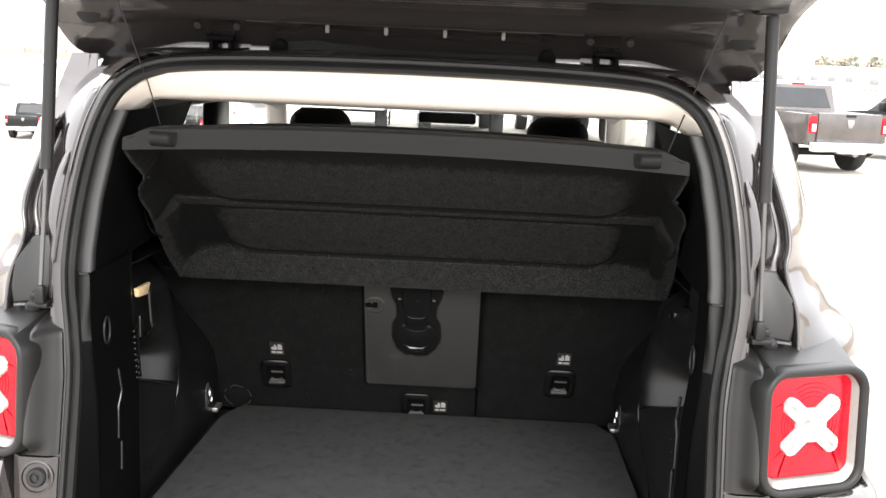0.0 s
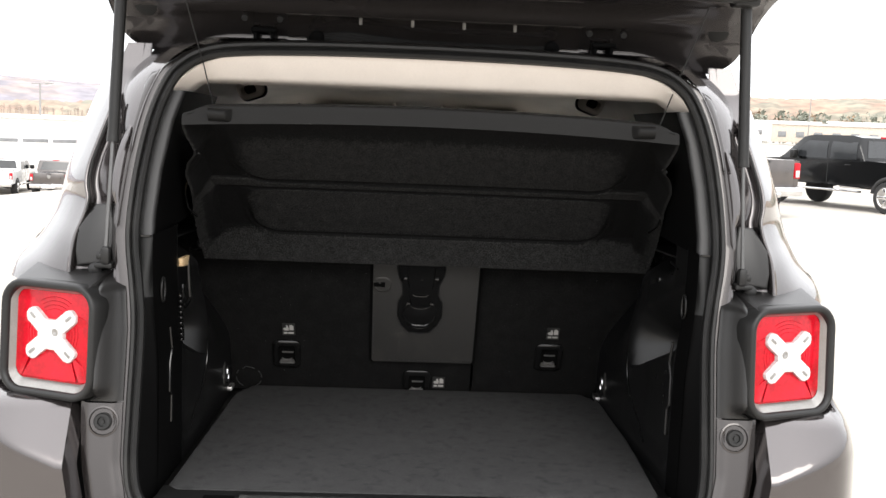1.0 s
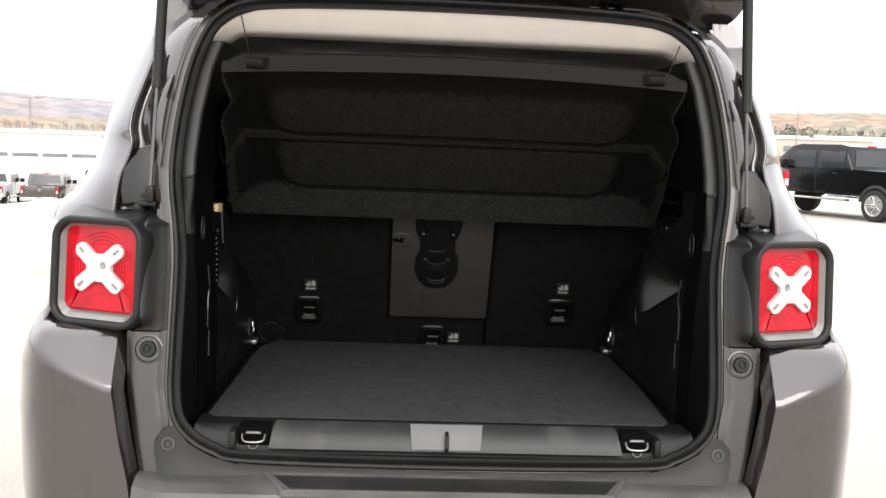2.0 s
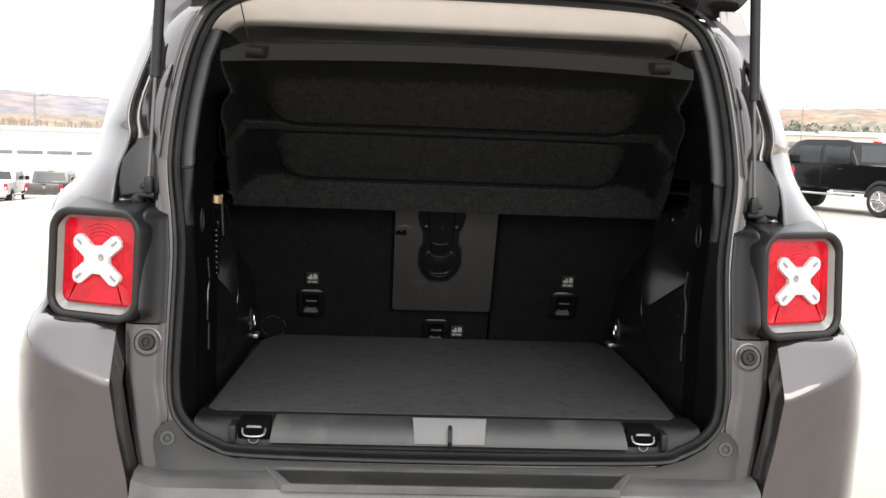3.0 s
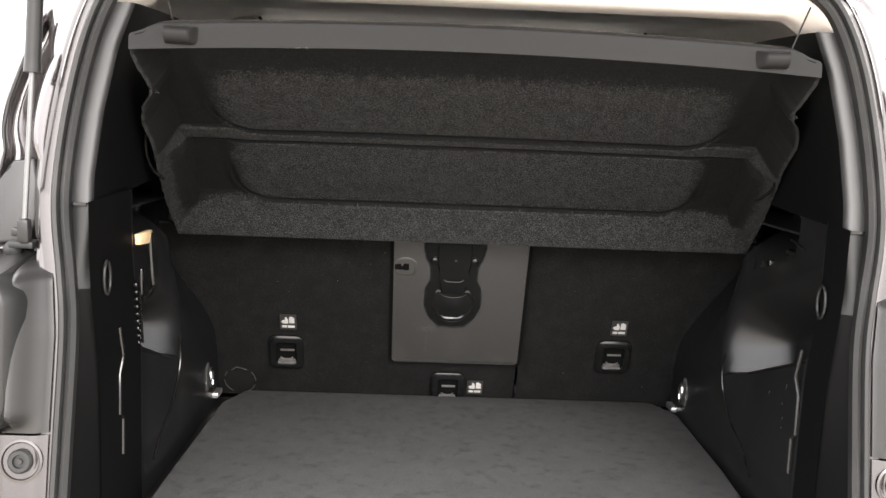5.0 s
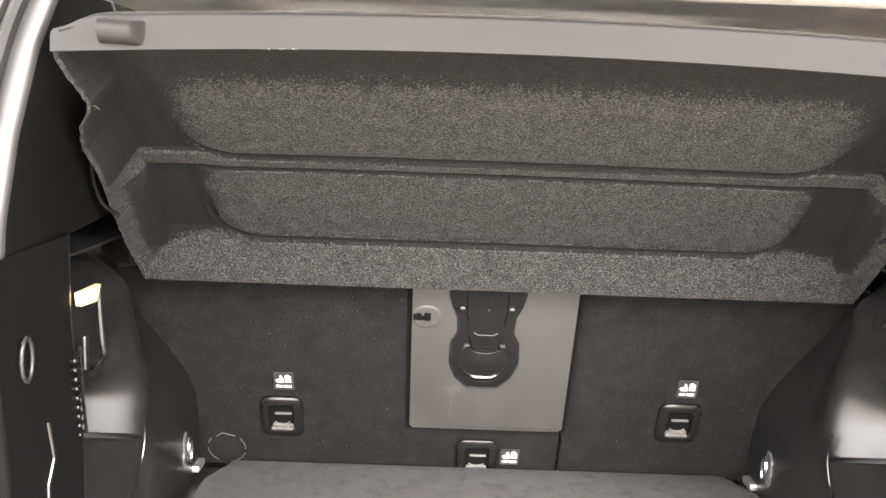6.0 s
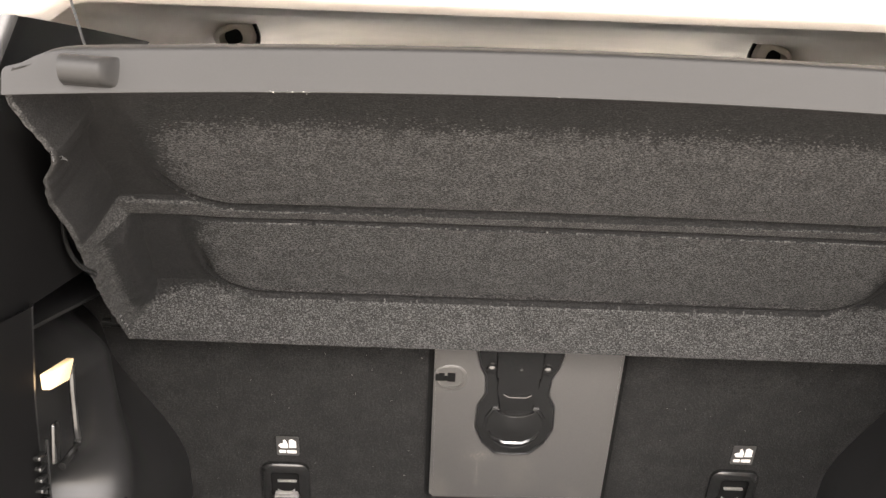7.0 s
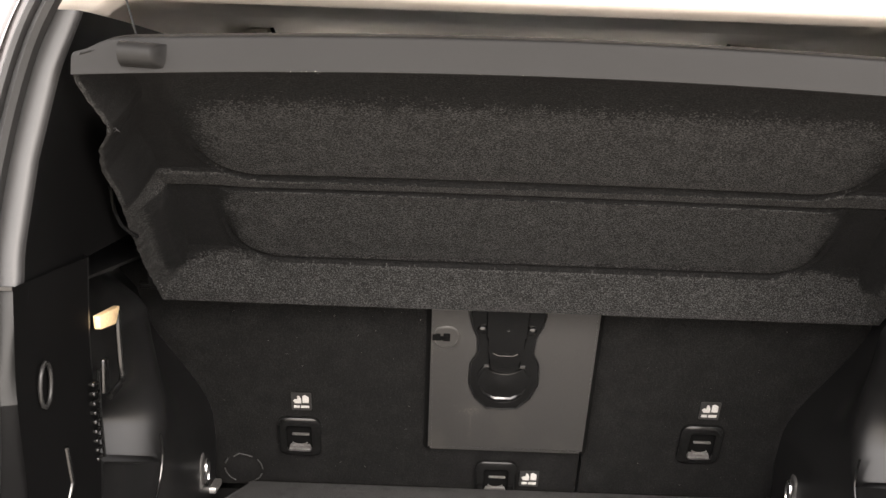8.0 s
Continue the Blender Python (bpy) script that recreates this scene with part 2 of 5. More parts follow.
def sweep(pts, profile, closed=False, up=(0, 1, 0), scale=None):
    """A 2D profile (side, up) carried along points."""
    bm = bmesh.new()
    pts = [Vector(p) for p in pts]
    n = len(pts)
    rings = []
    for i, p in enumerate(pts):
        a = pts[(i - 1) % n] if closed or i else p
        b = pts[(i + 1) % n] if closed or i < n - 1 else p
        d = (b - a).normalized()
        u = Vector(up)
        u = (u - d * u.dot(d))
        if u.length < 1e-4:
            u = Vector((1, 0, 0)) - d * d.x
        u.normalize()
        s = d.cross(u)
        k = scale[i] if scale else 1
        rings.append([bm.verts.new(p + s * q[0] * k + u * q[1] * k) for q in profile])
    m = len(profile)
    for i in range(n if closed else n - 1):
        a, b = rings[i], rings[(i + 1) % n]
        for j in range(m):
            bm.faces.new((a[j], a[(j + 1) % m], b[(j + 1) % m], b[j]))
    if not closed:
        bm.faces.new(rings[0])
        bm.faces.new(rings[-1][::-1])
    return bm


def circle(r, n=12, sx=1, sy=1):
    return [(r * sx * math.cos(2 * math.pi * k / n), r * sy * math.sin(2 * math.pi * k / n)) for k in range(n)]


def tube(pts, r, n=10):
    return sweep(pts, circle(r, n), up=(0.13, 0.9, 0.31))


def rrect(w, h, r, n=5):
    out = []
    for cx, cy, a0 in ((w / 2 - r, h / 2 - r, 0), (-w / 2 + r, h / 2 - r, 90), (-w / 2 + r, -h / 2 + r, 180), (w / 2 - r, -h / 2 + r, 270)):
        for k in range(n + 1):
            a = radians(a0 + 90 * k / n)
            out.append((cx + r * math.cos(a), cy + r * math.sin(a)))
    return out


def slab(outline, t, m=None, bevel=0.0, seg=2):
    """A prism over a 2D outline, from w = 0 to t, placed by m."""
    bm = bmesh.new()
    lo = [bm.verts.new((x, y, 0)) for x, y in outline]
    hi = [bm.verts.new((x, y, t)) for x, y in outline]
    n = len(outline)
    bm.faces.new(lo[::-1])
    top = bm.faces.new(hi)
    for i in range(n):
        bm.faces.new((lo[i], lo[(i + 1) % n], hi[(i + 1) % n], hi[i]))
    if bevel:
        bmesh.ops.bevel(bm, geom=list(top.edges), offset=bevel, segments=seg, profile=0.5, affect='EDGES')
    if m is not None:
        bm.transform(m)
    return bm


def frame_slab(outer, inner, t, m=None, round_out=0.0):
    """A ring between two outlines of equal count, from w = 0 to t."""
    bm = bmesh.new()
    n = len(outer)
    cx = sum(p[0] for p in outer) / n
    cy = sum(p[1] for p in outer) / n
    levels = [(outer, 0.0)]
    if round_out:
        levels += [(outer, t - round_out), ([(cx + (x - cx) * (1 - round_out * 1.4 / max(0.02, math.hypot(x - cx, y - cy))), cy + (y - cy) * (1 - round_out * 1.4 / max(0.02, math.hypot(x - cx, y - cy)))) for x, y in outer], t)]
    else:
        levels += [(outer, t)]
    levels += [(inner, t), (inner, 0.0)]
    rings = [[bm.verts.new((x, y, w)) for x, y in o] for o, w in levels]
    rings.append(rings[0])
    for a, b in zip(rings, rings[1:]):
        for i in range(n):
            bm.faces.new((a[i], a[(i + 1) % n], b[(i + 1) % n], b[i]))
    if m is not None:
        bm.transform(m)
    return bm


def box(sx, sy, sz, x=0, y=0, z=0, bevel=0.0, seg=2, m=None):
    """A bevelled block centred at x, y, z."""
    bm = bmesh.new()
    bmesh.ops.create_cube(bm, size=1)
    bm.transform(Matrix.Diagonal((sx, sy, sz, 1)))
    if bevel:
        bmesh.ops.bevel(bm, geom=bm.edges[:], offset=bevel, segments=seg, profile=0.5, affect='EDGES')
    bm.transform(Matrix.Translation((x, y, z)))
    if m is not None:
        bm.transform(m)
    return bm


def lathe(profile, n=24, m=None):
    """A profile of (radius, height) turned round z."""
    bm = bmesh.new()
    rings = [[bm.verts.new((r * math.cos(2 * math.pi * k / n), r * math.sin(2 * math.pi * k / n), h)) for k in range(n)] for r, h in profile]
    for a, b in zip(rings, rings[1:]):
        for k in range(n):
            bm.faces.new((a[k], a[(k + 1) % n], b[(k + 1) % n], b[k]))
    bm.faces.new(rings[0][::-1])
    bm.faces.new(rings[-1])
    if m is not None:
        bm.transform(m)
    return bm


def join(*bms):
    out = bms[0]
    for b in bms[1:]:
        me = bpy.data.meshes.new("scrap")
        b.to_mesh(me)
        b.free()
        out.from_mesh(me)
        bpy.data.meshes.remove(me)
    return out


def lerp(table, v):
    """Smoothly reads a table of (key, value), keys rising."""
    if v <= table[0][0]:
        return table[0][1]
    for (a, p), (b, q) in zip(table, table[1:]):
        if v <= b:
            return p + (q - p) * (v - a) / (b - a)
    return table[-1][1]


def smooth(a, b, v):
    t = max(0.0, min(1.0, (v - a) / (b - a)))
    return t * t * (3 - 2 * t)


def flip(bm, s):
    if s < 0:
        bm.transform(Matrix.Diagonal((-1, 1, 1, 1)))
    return bm


LEAN = 0.22


def rear_y(z):
    """The leaning plane of the tailgate opening."""
    return LEAN * (z - 0.935)


TILT = math.degrees(math.atan(LEAN))


def rear_pose(x, z, off=0.0):
    """Local x to the right, y up along the opening, z out towards the back."""
    return pose(x, rear_y(z) + off, z, 90 - TILT, 0, 0)


# ---- ground and distance ----
def ground_z(x, y):
    left = -3.3 * smooth(3.0, 17.0, -x) * smooth(2, 46, y)
    right = -0.28 * smooth(3.0, 7.5, x) * smooth(5, 18, y)
    return left + right


def build_ground():
    def fn(u, v):
        a, b = 2 * u - 1, 2 * v - 1
        x = 1800 * a * abs(a) ** 3.2
        y = 1800 * b * abs(b) ** 3.2 + 10
        return x, y, ground_z(x, y)
    tagged(part("ground", grid(fn, 90, 90), CONCRETE), "pale sunlit concrete of a wide parking lot", "ground", kind="structure")


build_ground()


def hill(name, az0, az1, dist, el0, el1, seed, material, label):
    """A long wooded ridge with an uneven crest."""
    def fn(u, v):
        az = radians(az0 + (az1 - az0) * u)
        crest = el0 + (el1 - el0) * (0.5 + 0.5 * noise.noise((u * 9 + seed, seed, 0))) + 0.12 * noise.noise((u * 70, seed, 3))
        d = dist * (0.82 + 0.25 * v)
        z = -6 + (dist * math.tan(radians(crest)) + 6) * math.sin(v * math.pi * 0.55) + 2.0 * noise.noise((u * 160, v * 40, seed))
        return d * math.sin(az), d * math.cos(az), z
    tagged(part(name, grid(fn, 260, 24), material), label, "hill", kind="structure")


# Distance haze is mixed into the colours of the long ridge.
HILL_A = mat("haze_tinted_autumn_woods", (0.25, 0.225, 0.235), 0.95, 0, 0.30, 0.045, 0, (0.20, 0.195, 0.225), 0.011, stain=(0.28, 0.225, 0.20), stain_scale=0.02)
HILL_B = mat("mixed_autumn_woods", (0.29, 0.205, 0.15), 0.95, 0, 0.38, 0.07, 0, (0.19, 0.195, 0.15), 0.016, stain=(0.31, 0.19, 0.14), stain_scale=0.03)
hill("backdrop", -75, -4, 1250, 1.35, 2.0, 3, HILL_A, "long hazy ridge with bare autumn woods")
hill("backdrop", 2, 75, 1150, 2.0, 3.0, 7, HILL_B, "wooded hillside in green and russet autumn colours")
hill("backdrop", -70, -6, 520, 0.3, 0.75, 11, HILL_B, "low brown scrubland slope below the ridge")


def white_building():
    b = thing("long_building", "long low white building with narrow dark windows", "building")
    d, az0, az1 = 86, radians(-46), radians(-9)
    p0 = Vector((d * math.sin(az0), d * math.cos(az0), 0))
    p1 = Vector((d * math.sin(az1), d * math.cos(az1), 0))
    mid, run = (p0 + p1) / 2, (p1 - p0)
    b.matrix_basis = Matrix.Translation((mid.x, mid.y, -3.7)) @ Matrix.Rotation(math.atan2(run.y, run.x), 4, 'Z')
    L = run.length
    part("wall", box(L, 14, 4.35, 0, 7, 2.17, 0.03), WALLWHITE, b)
    part("roof", box(L + 0.6, 14.6, 0.22, 0, 7, 4.45, 0.04), WALLWHITE, b, "white flat roof edge")
    for k in range(22):
        x = -L / 2 + 4 + k * (L - 8) / 21
        if k % 7 in (5, 6):
            continue
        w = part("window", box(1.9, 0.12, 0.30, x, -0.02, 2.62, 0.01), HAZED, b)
        part("sill", box(2.0, 0.2, 0.06, x, -0.05, 2.44), WALLWHITE, w)


white_building()


def far_building(x, y, z, w, d, h, yaw, material, label):
    b = thing("roadside_building", label, "building")
    b.matrix_basis = pose(x, y, z, 0, 0, yaw)
    part("wall", box(w, d, h, 0, 0, h / 2, 0.05), material, b)
    part("roof", box(w + 1, d + 1, 0.5, 0, 0, h + 0.25, 0.1), WALLWHITE, b)
    for k in range(max(3, int(w / 5))):
        part("window", box(2.2, 0.2, 1.6, -w / 2 + 3 + k * (w - 6) / max(2, int(w / 5) - 1), -d / 2 - 0.02, h * 0.45, 0.02), HAZED, b)


for i, (az, dist, w, h) in enumerate(((19.5, 330, 46, 6), (24.0, 300, 30, 5), (27.4, 340, 40, 6.5), (31, 300, 36, 5), (15, 360, 40, 5))):
    a = radians(az)
    far_building(dist * math.sin(a), dist * math.cos(a), 0.6, w, 14, h, -az, WALLWHITE if i % 2 == 0 else mat("buff_wall", (0.58, 0.50, 0.42), 0.85, 0, 0.1, 2, 0), "low pale commercial building across the road")


# Pine and scrub colours are paled to paint in distance haze.
LEAF_A = mat("haze_paled_green_pine_foliage", (0.24, 0.245, 0.20), 0.9, 0, 0.3, 3, 0, (0.19, 0.205, 0.165), 0.4)
LEAF_C = mat("haze_paled_brown_scrub", (0.34, 0.27, 0.22), 0.9, 0, 0.3, 3, 0, (0.30, 0.25, 0.22), 0.4)
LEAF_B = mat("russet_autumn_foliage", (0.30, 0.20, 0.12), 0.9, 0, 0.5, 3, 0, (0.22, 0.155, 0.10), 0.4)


def tree_belt(az0, az1, dist, count, hmin, hmax, material, seed, label):
    """Far trees as one belt: tapered trunks and ragged crowns of many small clumps."""
    rnd = random.Random(seed)
    verts, faces = [], []

    def tri(c, r):
        k = len(verts)
        for _ in range(3):
            verts.append((c[0] + rnd.uniform(-r, r), c[1] + rnd.uniform(-r, r), c[2] + rnd.uniform(-r, r)))
        faces.append((k, k + 1, k + 2))

    for _ in range(count):
        az = radians(rnd.uniform(az0, az1))
        d = dist * rnd.uniform(0.92, 1.08)
        x, y, h = d * math.sin(az), d * math.cos(az), rnd.uniform(hmin, hmax)
        k = len(verts)
        for a in range(4):
            verts.append((x + 0.3 * math.cos(a * 1.57), y + 0.3 * math.sin(a * 1.57), -1))
        verts.append((x, y, h * 0.9))
        for a in range(4):
            faces.append((k + a, k + (a + 1) % 4, k + 4))
        for _ in range(70):
            f = rnd.random()
            rad = h * 0.34 * math.sin(math.pi * min(1, 0.18 + 0.8 * f)) * rnd.random() ** 0.4
            a = rnd.uniform(0, 6.28)
            tri((x + rad * math.cos(a), y + rad * math.sin(a), h * (0.2 + 0.8 * f)), h * 0.11)
    me = bpy.data.meshes.new("tree_belt")
    me.from_pydata(verts, [], faces)
    me.materials.append(material)
    tagged(new("tree_belt", me), label, "trees", kind="stuff")


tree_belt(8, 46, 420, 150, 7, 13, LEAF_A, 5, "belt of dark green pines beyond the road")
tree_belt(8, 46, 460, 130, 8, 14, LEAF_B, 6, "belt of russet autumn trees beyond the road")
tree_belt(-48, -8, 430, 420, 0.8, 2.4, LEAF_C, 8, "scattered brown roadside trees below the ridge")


def light_pole(x, y, z, h):
    p = thing("lot_light_pole", "tall pale steel lot light pole", "light pole", x, y, z, group="lot light poles")
    part("pole", sweep([(0, 0, 0), (0, 0, h)], circle(0.12, 8), scale=[1, 0.6], up=(1, 0, 0)), SILVER, p)
    part("base", box(0.6, 0.6, 0.7, 0, 0, 0.35, 0.03), CONCRETE, p, "concrete base")
    part("arm", box(1.4, 0.08, 0.08, 0, 0, h - 0.05, 0.01), SILVER, p)
    part("lamp_head", box(0.6, 0.3, 0.14, 0.75, 0, h + 0.02, 0.03), SILVER, p)
    return p


light_pole(-29.5, 80, -3.2, 6.7)
light_pole(64, 150, 0, 8.2)


def sign_board(x, y, yaw):
    s = thing("roadside_sign", "white roadside board on two grey steel posts", "sign")
    s.matrix_basis = pose(x, y, 0, 0, 0, yaw)
    for k in (-1.6, 1.6):
        part("post", box(0.2, 0.2, 2.6, k, 0, 1.3, 0.02), SILVER, s)
    part("board", box(6.0, 0.3, 1.7, 0, 0, 3.3, 0.04), WALLWHITE, s)
    part("end_cap", box(0.5, 0.36, 1.72, 2.85, 0, 3.3, 0.03), mat("brown_sign_end", (0.45, 0.36, 0.32), 0.6), s)


sign_board(26.4, 87, -17)


# ---- parked trucks ----
def wheel(parent, x, y, r, w, s):
    m = pose(x, y, r, 0, 90 * s, 0)
    wh = part("wheel", lathe([(r * 0.64, -w / 2), (r * 0.93, -w / 2), (r, -w * 0.36), (r, w * 0.36), (r * 0.93, w / 2), (r * 0.64, w / 2)], 28, m), TYRE, parent, "black tyre")
    rim = [lathe([(r * 0.66, w * 0.50), (r * 0.66, w * 0.56), (r * 0.60, w * 0.56), (r * 0.56, w * 0.51)], 28, m), lathe([(0.001, w * 0.5), (r * 0.18, w * 0.54), (r * 0.10, w * 0.60), (0.001, w * 0.60)], 14, m)]
    for k in range(5):
        rim.append(box(r * 0.18, r * 0.52, w * 0.08, 0, r * 0.36, w * 0.53, 0.01, m=m @ Matrix.Rotation(k * 2 * math.pi / 5, 4, 'Z')))
    part("rim", join(*rim), CHROME, wh, "bright alloy rim")


def pickup(x, y, z, yaw, paint, label):
    """A crew-cab pickup, nose to local +y, its tailgate at the origin."""
    t = thing("pickup_truck", label, "truck", group="parked trucks")
    t.matrix_basis = pose(x, y, z, 0, 0, yaw)

    # side profile of bed, cab and hood, swept across the width with rounded shoulders
    lower = [(0.02, 0.62), (0.02, 1.30), (1.72, 1.32), (1.74, 1.30), (4.75, 1.28), (5.72, 1.20), (5.80, 1.02), (5.82, 0.62)]
    half = 1.0

    def shell(outline, widths):
        bm = bmesh.new()
        rings = []
        for w, inset in widths:
            cy = sum(p[0] for p in outline) / len(outline)
            cz = sum(p[1] for p in outline) / len(outline)
            rings.append([bm.verts.new((w, cy + (a - cy) * (1 - inset), cz + (b - cz) * (1 - inset * 2.2))) for a, b in outline])
        for a, b in zip(rings, rings[1:]):
            for i in range(len(a)):
                k = (i + 1) % len(a)
                bm.faces.new((a[i], a[k], b[k], b[i]))
        bm.faces.new(rings[0][::-1])
        bm.faces.new(rings[-1])
        return bm
    part("body", shell(lower, [(-half, 0.03), (-half + 0.03, 0.0), (half - 0.03, 0.0), (half, 0.03)]), paint, t)
    cab = [(1.80, 1.28), (1.98, 1.90), (2.25, 1.95), (3.55, 1.94), (3.85, 1.88), (4.62, 1.29)]
    bm = bmesh.new()
    rings = []
    for w, top in ((-0.99, 0.0), (-0.97, 0.5), (-0.90, 1.0), (0.90, 1.0), (0.97, 0.5), (0.99, 0.0)):
        rings.append([bm.verts.new((w, a, 1.27 + (b - 1.27) * (1 if top == 1 else (0.62 if top == 0.5 else 0.02)))) for a, b in cab])
    for a, b in zip(rings, rings[1:]):
        for i in range(len(a) - 1):
            bm.faces.new((a[i], a[i + 1], b[i + 1], b[i]))
    part("cab", bm, paint, t)
    for s in (-1, 1):
        for y0, y1, y2, y3 in ((2.02, 2.05, 2.86, 2.86), (2.98, 2.98, 3.66, 4.20)):
            # side windows lie on the sloped cab flank
            w = grid(lambda u, v: (s * (0.997 - 0.020 * v - 0.032 * smooth(0.7, 1.0, v)), (y0 + (y1 - y0) * v) * (1 - u) + (y3 + (y2 - y3) * v) * u, 1.33 + 0.45 * v), 6, 4)
            part("side_window", solid(w, 0.006), DARKGLASS, t)
        part("door_seam", box(0.008, 0.012, 0.62, s * 1.0, 2.92, 0.98), TYRE, t)
        part("door_handle", box(0.03, 0.16, 0.035, s * 1.01, 2.28, 1.18, 0.01), paint, t)
        part("door_handle", box(0.03, 0.16, 0.035, s * 1.01, 3.18, 1.18, 0.01), paint, t)
        part("running_board", box(0.16, 2.2, 0.06, s * 0.98, 2.95, 0.50, 0.02), CHROME, t)
        mir = part("side_mirror", box(0.24, 0.14, 0.24, s * 1.16, 3.95, 1.40, 0.05), BLACK, t)
        lamp = part("tail_lamp", box(0.17, 0.10, 0.36, s * 0.90, 0.03, 1.07, 0.025), RED, t, "red tail lamp")
        part("reverse_lens", box(0.10, 0.03, 0.16, s * 0.90, -0.025, 1.00, 0.01), WHITE_LENS, lamp)
        for yy in (1.02, 4.72):
            arch = lathe([(0.40, -0.06), (0.49, -0.06), (0.50, 0.02), (0.44, 0.05), (0.40, 0.02)], 30, pose(s * 0.98, yy, 0.44, 0, 90 * s, 0))
            bmesh.ops.delete(arch, geom=[v for v in arch.verts if v.co.z < 0.40], context='VERTS')
            part("wheel_arch", arch, TYRE, t, "dark wheel arch")
            wheel(t, s * 0.88, yy, 0.41, 0.30, s)
    part("windshield", solid(grid(lambda u, v: ((2 * u - 1) * (0.90 - 0.14 * v), 4.58 - 0.66 * v, 1.325 + 0.54 * v), 6, 4), 0.006), DARKGLASS, t)
    part("rear_window", solid(grid(lambda u, v: ((2 * u - 1) * (0.82 - 0.12 * v), 1.822 + 0.13 * v, 1.38 + 0.44 * v), 6, 4), 0.006), DARKGLASS, t)
    part("brake_light", box(0.34, 0.03, 0.05, 0, 1.99, 1.915, 0.01), RED, t)
    gate = part("tailgate", box(1.60, 0.05, 0.62, 0, 0.0, 1.01, 0.02), paint, t)
    part("handle", box(0.24, 0.03, 0.06, 0, -0.03, 1.27, 0.01), BLACK, gate)
    part("emblem", slab([(-0.08, 0.09), (-0.09, 0.02), (-0.04, -0.09), (0.04, -0.09), (0.09, 0.02), (0.08, 0.09)], 0.02, pose(0, -0.025, 1.10, 90, 0, 0), 0.004), SILVER, gate, "bright tailgate emblem")
    bump = part("rear_bumper", join(box(1.96, 0.20, 0.22, 0, -0.10, 0.60, 0.05), box(0.7, 0.24, 0.12, 0, -0.10, 0.52, 0.03)), CHROME, t, "chrome rear bumper")
    part("number_plate", box(0.31, 0.01, 0.16, 0, -0.235, 0.62), WALLWHITE, bump, "pale blank number plate")
    part("axle", tube([(-0.8, 1.02, 0.42), (0.8, 1.02, 0.42)], 0.09), TYRE, t)
    part("muffler", tube([(0.35, 0.15, 0.46), (0.40, 0.9, 0.46)], 0.09), STEEL, t)
    return t


pickup(8.2, 20.0, -0.28, 17, TRUCKGREY, "dark brown-grey crew-cab pickup seen from its tailgate")
pickup(13.6, 21.8, -0.28, 26, TRUCKBLACK, "glossy black crew-cab pickup with bright alloy rims")
pickup(-19.0, 52.0, -3.3, 8, TRUCKGREY, "grey crew-cab pickup parked far across the lot")
pickup(-21.9, 51.8, -3.3, 8, TRUCKWHITE, "white crew-cab pickup parked far across the lot")
pickup(-16.1, 52.6, -3.05, 8, TRUCKBLACK, "black crew-cab pickup parked far across the lot")
pickup(-25.1, 52.3, -3.3, 8, TRUCKBLACK, "black crew-cab pickup parked at the lot's edge")
pickup(-12.0, 51, -2.4, 8, TRUCKWHITE, "white crew-cab pickup in the far row")
for k, xx in enumerate((-3.4, -0.6, 2.2)):
    pickup(xx, 27 + k * 0.4, ground_z(xx, 24), 184, (TRUCKWHITE, TRUCKGREY, TRUCKWHITE)[k], "crew-cab pickup parked ahead of the car")


# ---- the car: outside ----
car = thing("compact_suv", "dark granite grey compact SUV with its tailgate open", "car")

HALF = [(0, 1.655), (0.20, 1.653), (0.37, 1.646), (0.45, 1.632), (0.50, 1.600), (0.528, 1.555), (0.549, 1.49), (0.565, 1.40), (0.573, 1.31),
        (0.571, 1.25), (0.560, 1.175), (0.553, 1.10), (0.553, 0.95), (0.552, 0.86), (0.540, 0.80), (0.505, 0.760), (0.46, 0.737), (0.41, 0.724), (0.2, 0.719), (0, 0.718)]


def spline(pts, per=5):
    out = []
    for i in range(len(pts) - 1):
        p0, p1, p2, p3 = (Vector(pts[max(0, i - 1)]), Vector(pts[i]), Vector(pts[i + 1]), Vector(pts[min(len(pts) - 1, i + 2)]))
        for k in range(per):
            t = k / per
            out.append(0.5 * ((2 * p1) + (p2 - p0) * t + (2 * p0 - 5 * p1 + 4 * p2 - p3) * t * t + (3 * p1 - p0 - 3 * p2 + p3) * t ** 3))
    out.append(Vector(pts[-1]))
    return out


_half = spline(HALF)
RING = [(p.x, p.y) for p in _half] + [(-p.x, p.y) for p in _half[-2:0:-1]]


def ring_at(off):
    """The opening's outline, moved outwards by off."""
    n = len(RING)
    out = []
    for i, (x, z) in enumerate(RING):
        (ax, az), (bx, bz) = RING[i - 1], RING[(i + 1) % n]
        tx, tz = bx - ax, bz - az
        d = math.hypot(tx, tz)
        out.append((x - tz / d * off, z + tx / d * off))
    return out


def edge_x(z):
    """Half the opening's width at a height."""
    tab = sorted((q, p) for p, q in HALF)
    return lerp(tab, z)


def edge_low(x):
    tab = [(p, q) for p, q in sorted(HALF[13:])]
    return lerp(tab, abs(x))


def ring3(off, dy):
    return [Vector((x, rear_y(z) + dy, z)) for x, z in ring_at(off)]


seal_profile = [(-0.012, -0.004), (-0.012, 0.007), (-0.008, 0.013), (-0.003, 0.012), (0.0, 0.006), (0.003, 0.011), (0.008, 0.014), (0.013, 0.009), (0.013, -0.004)]
part("weatherstrip", sweep(ring3(-0.010, 0.0), seal_profile, True, up=(0, -1, LEAN)), RUBBER, car, "black double-lipped rubber weatherstrip")


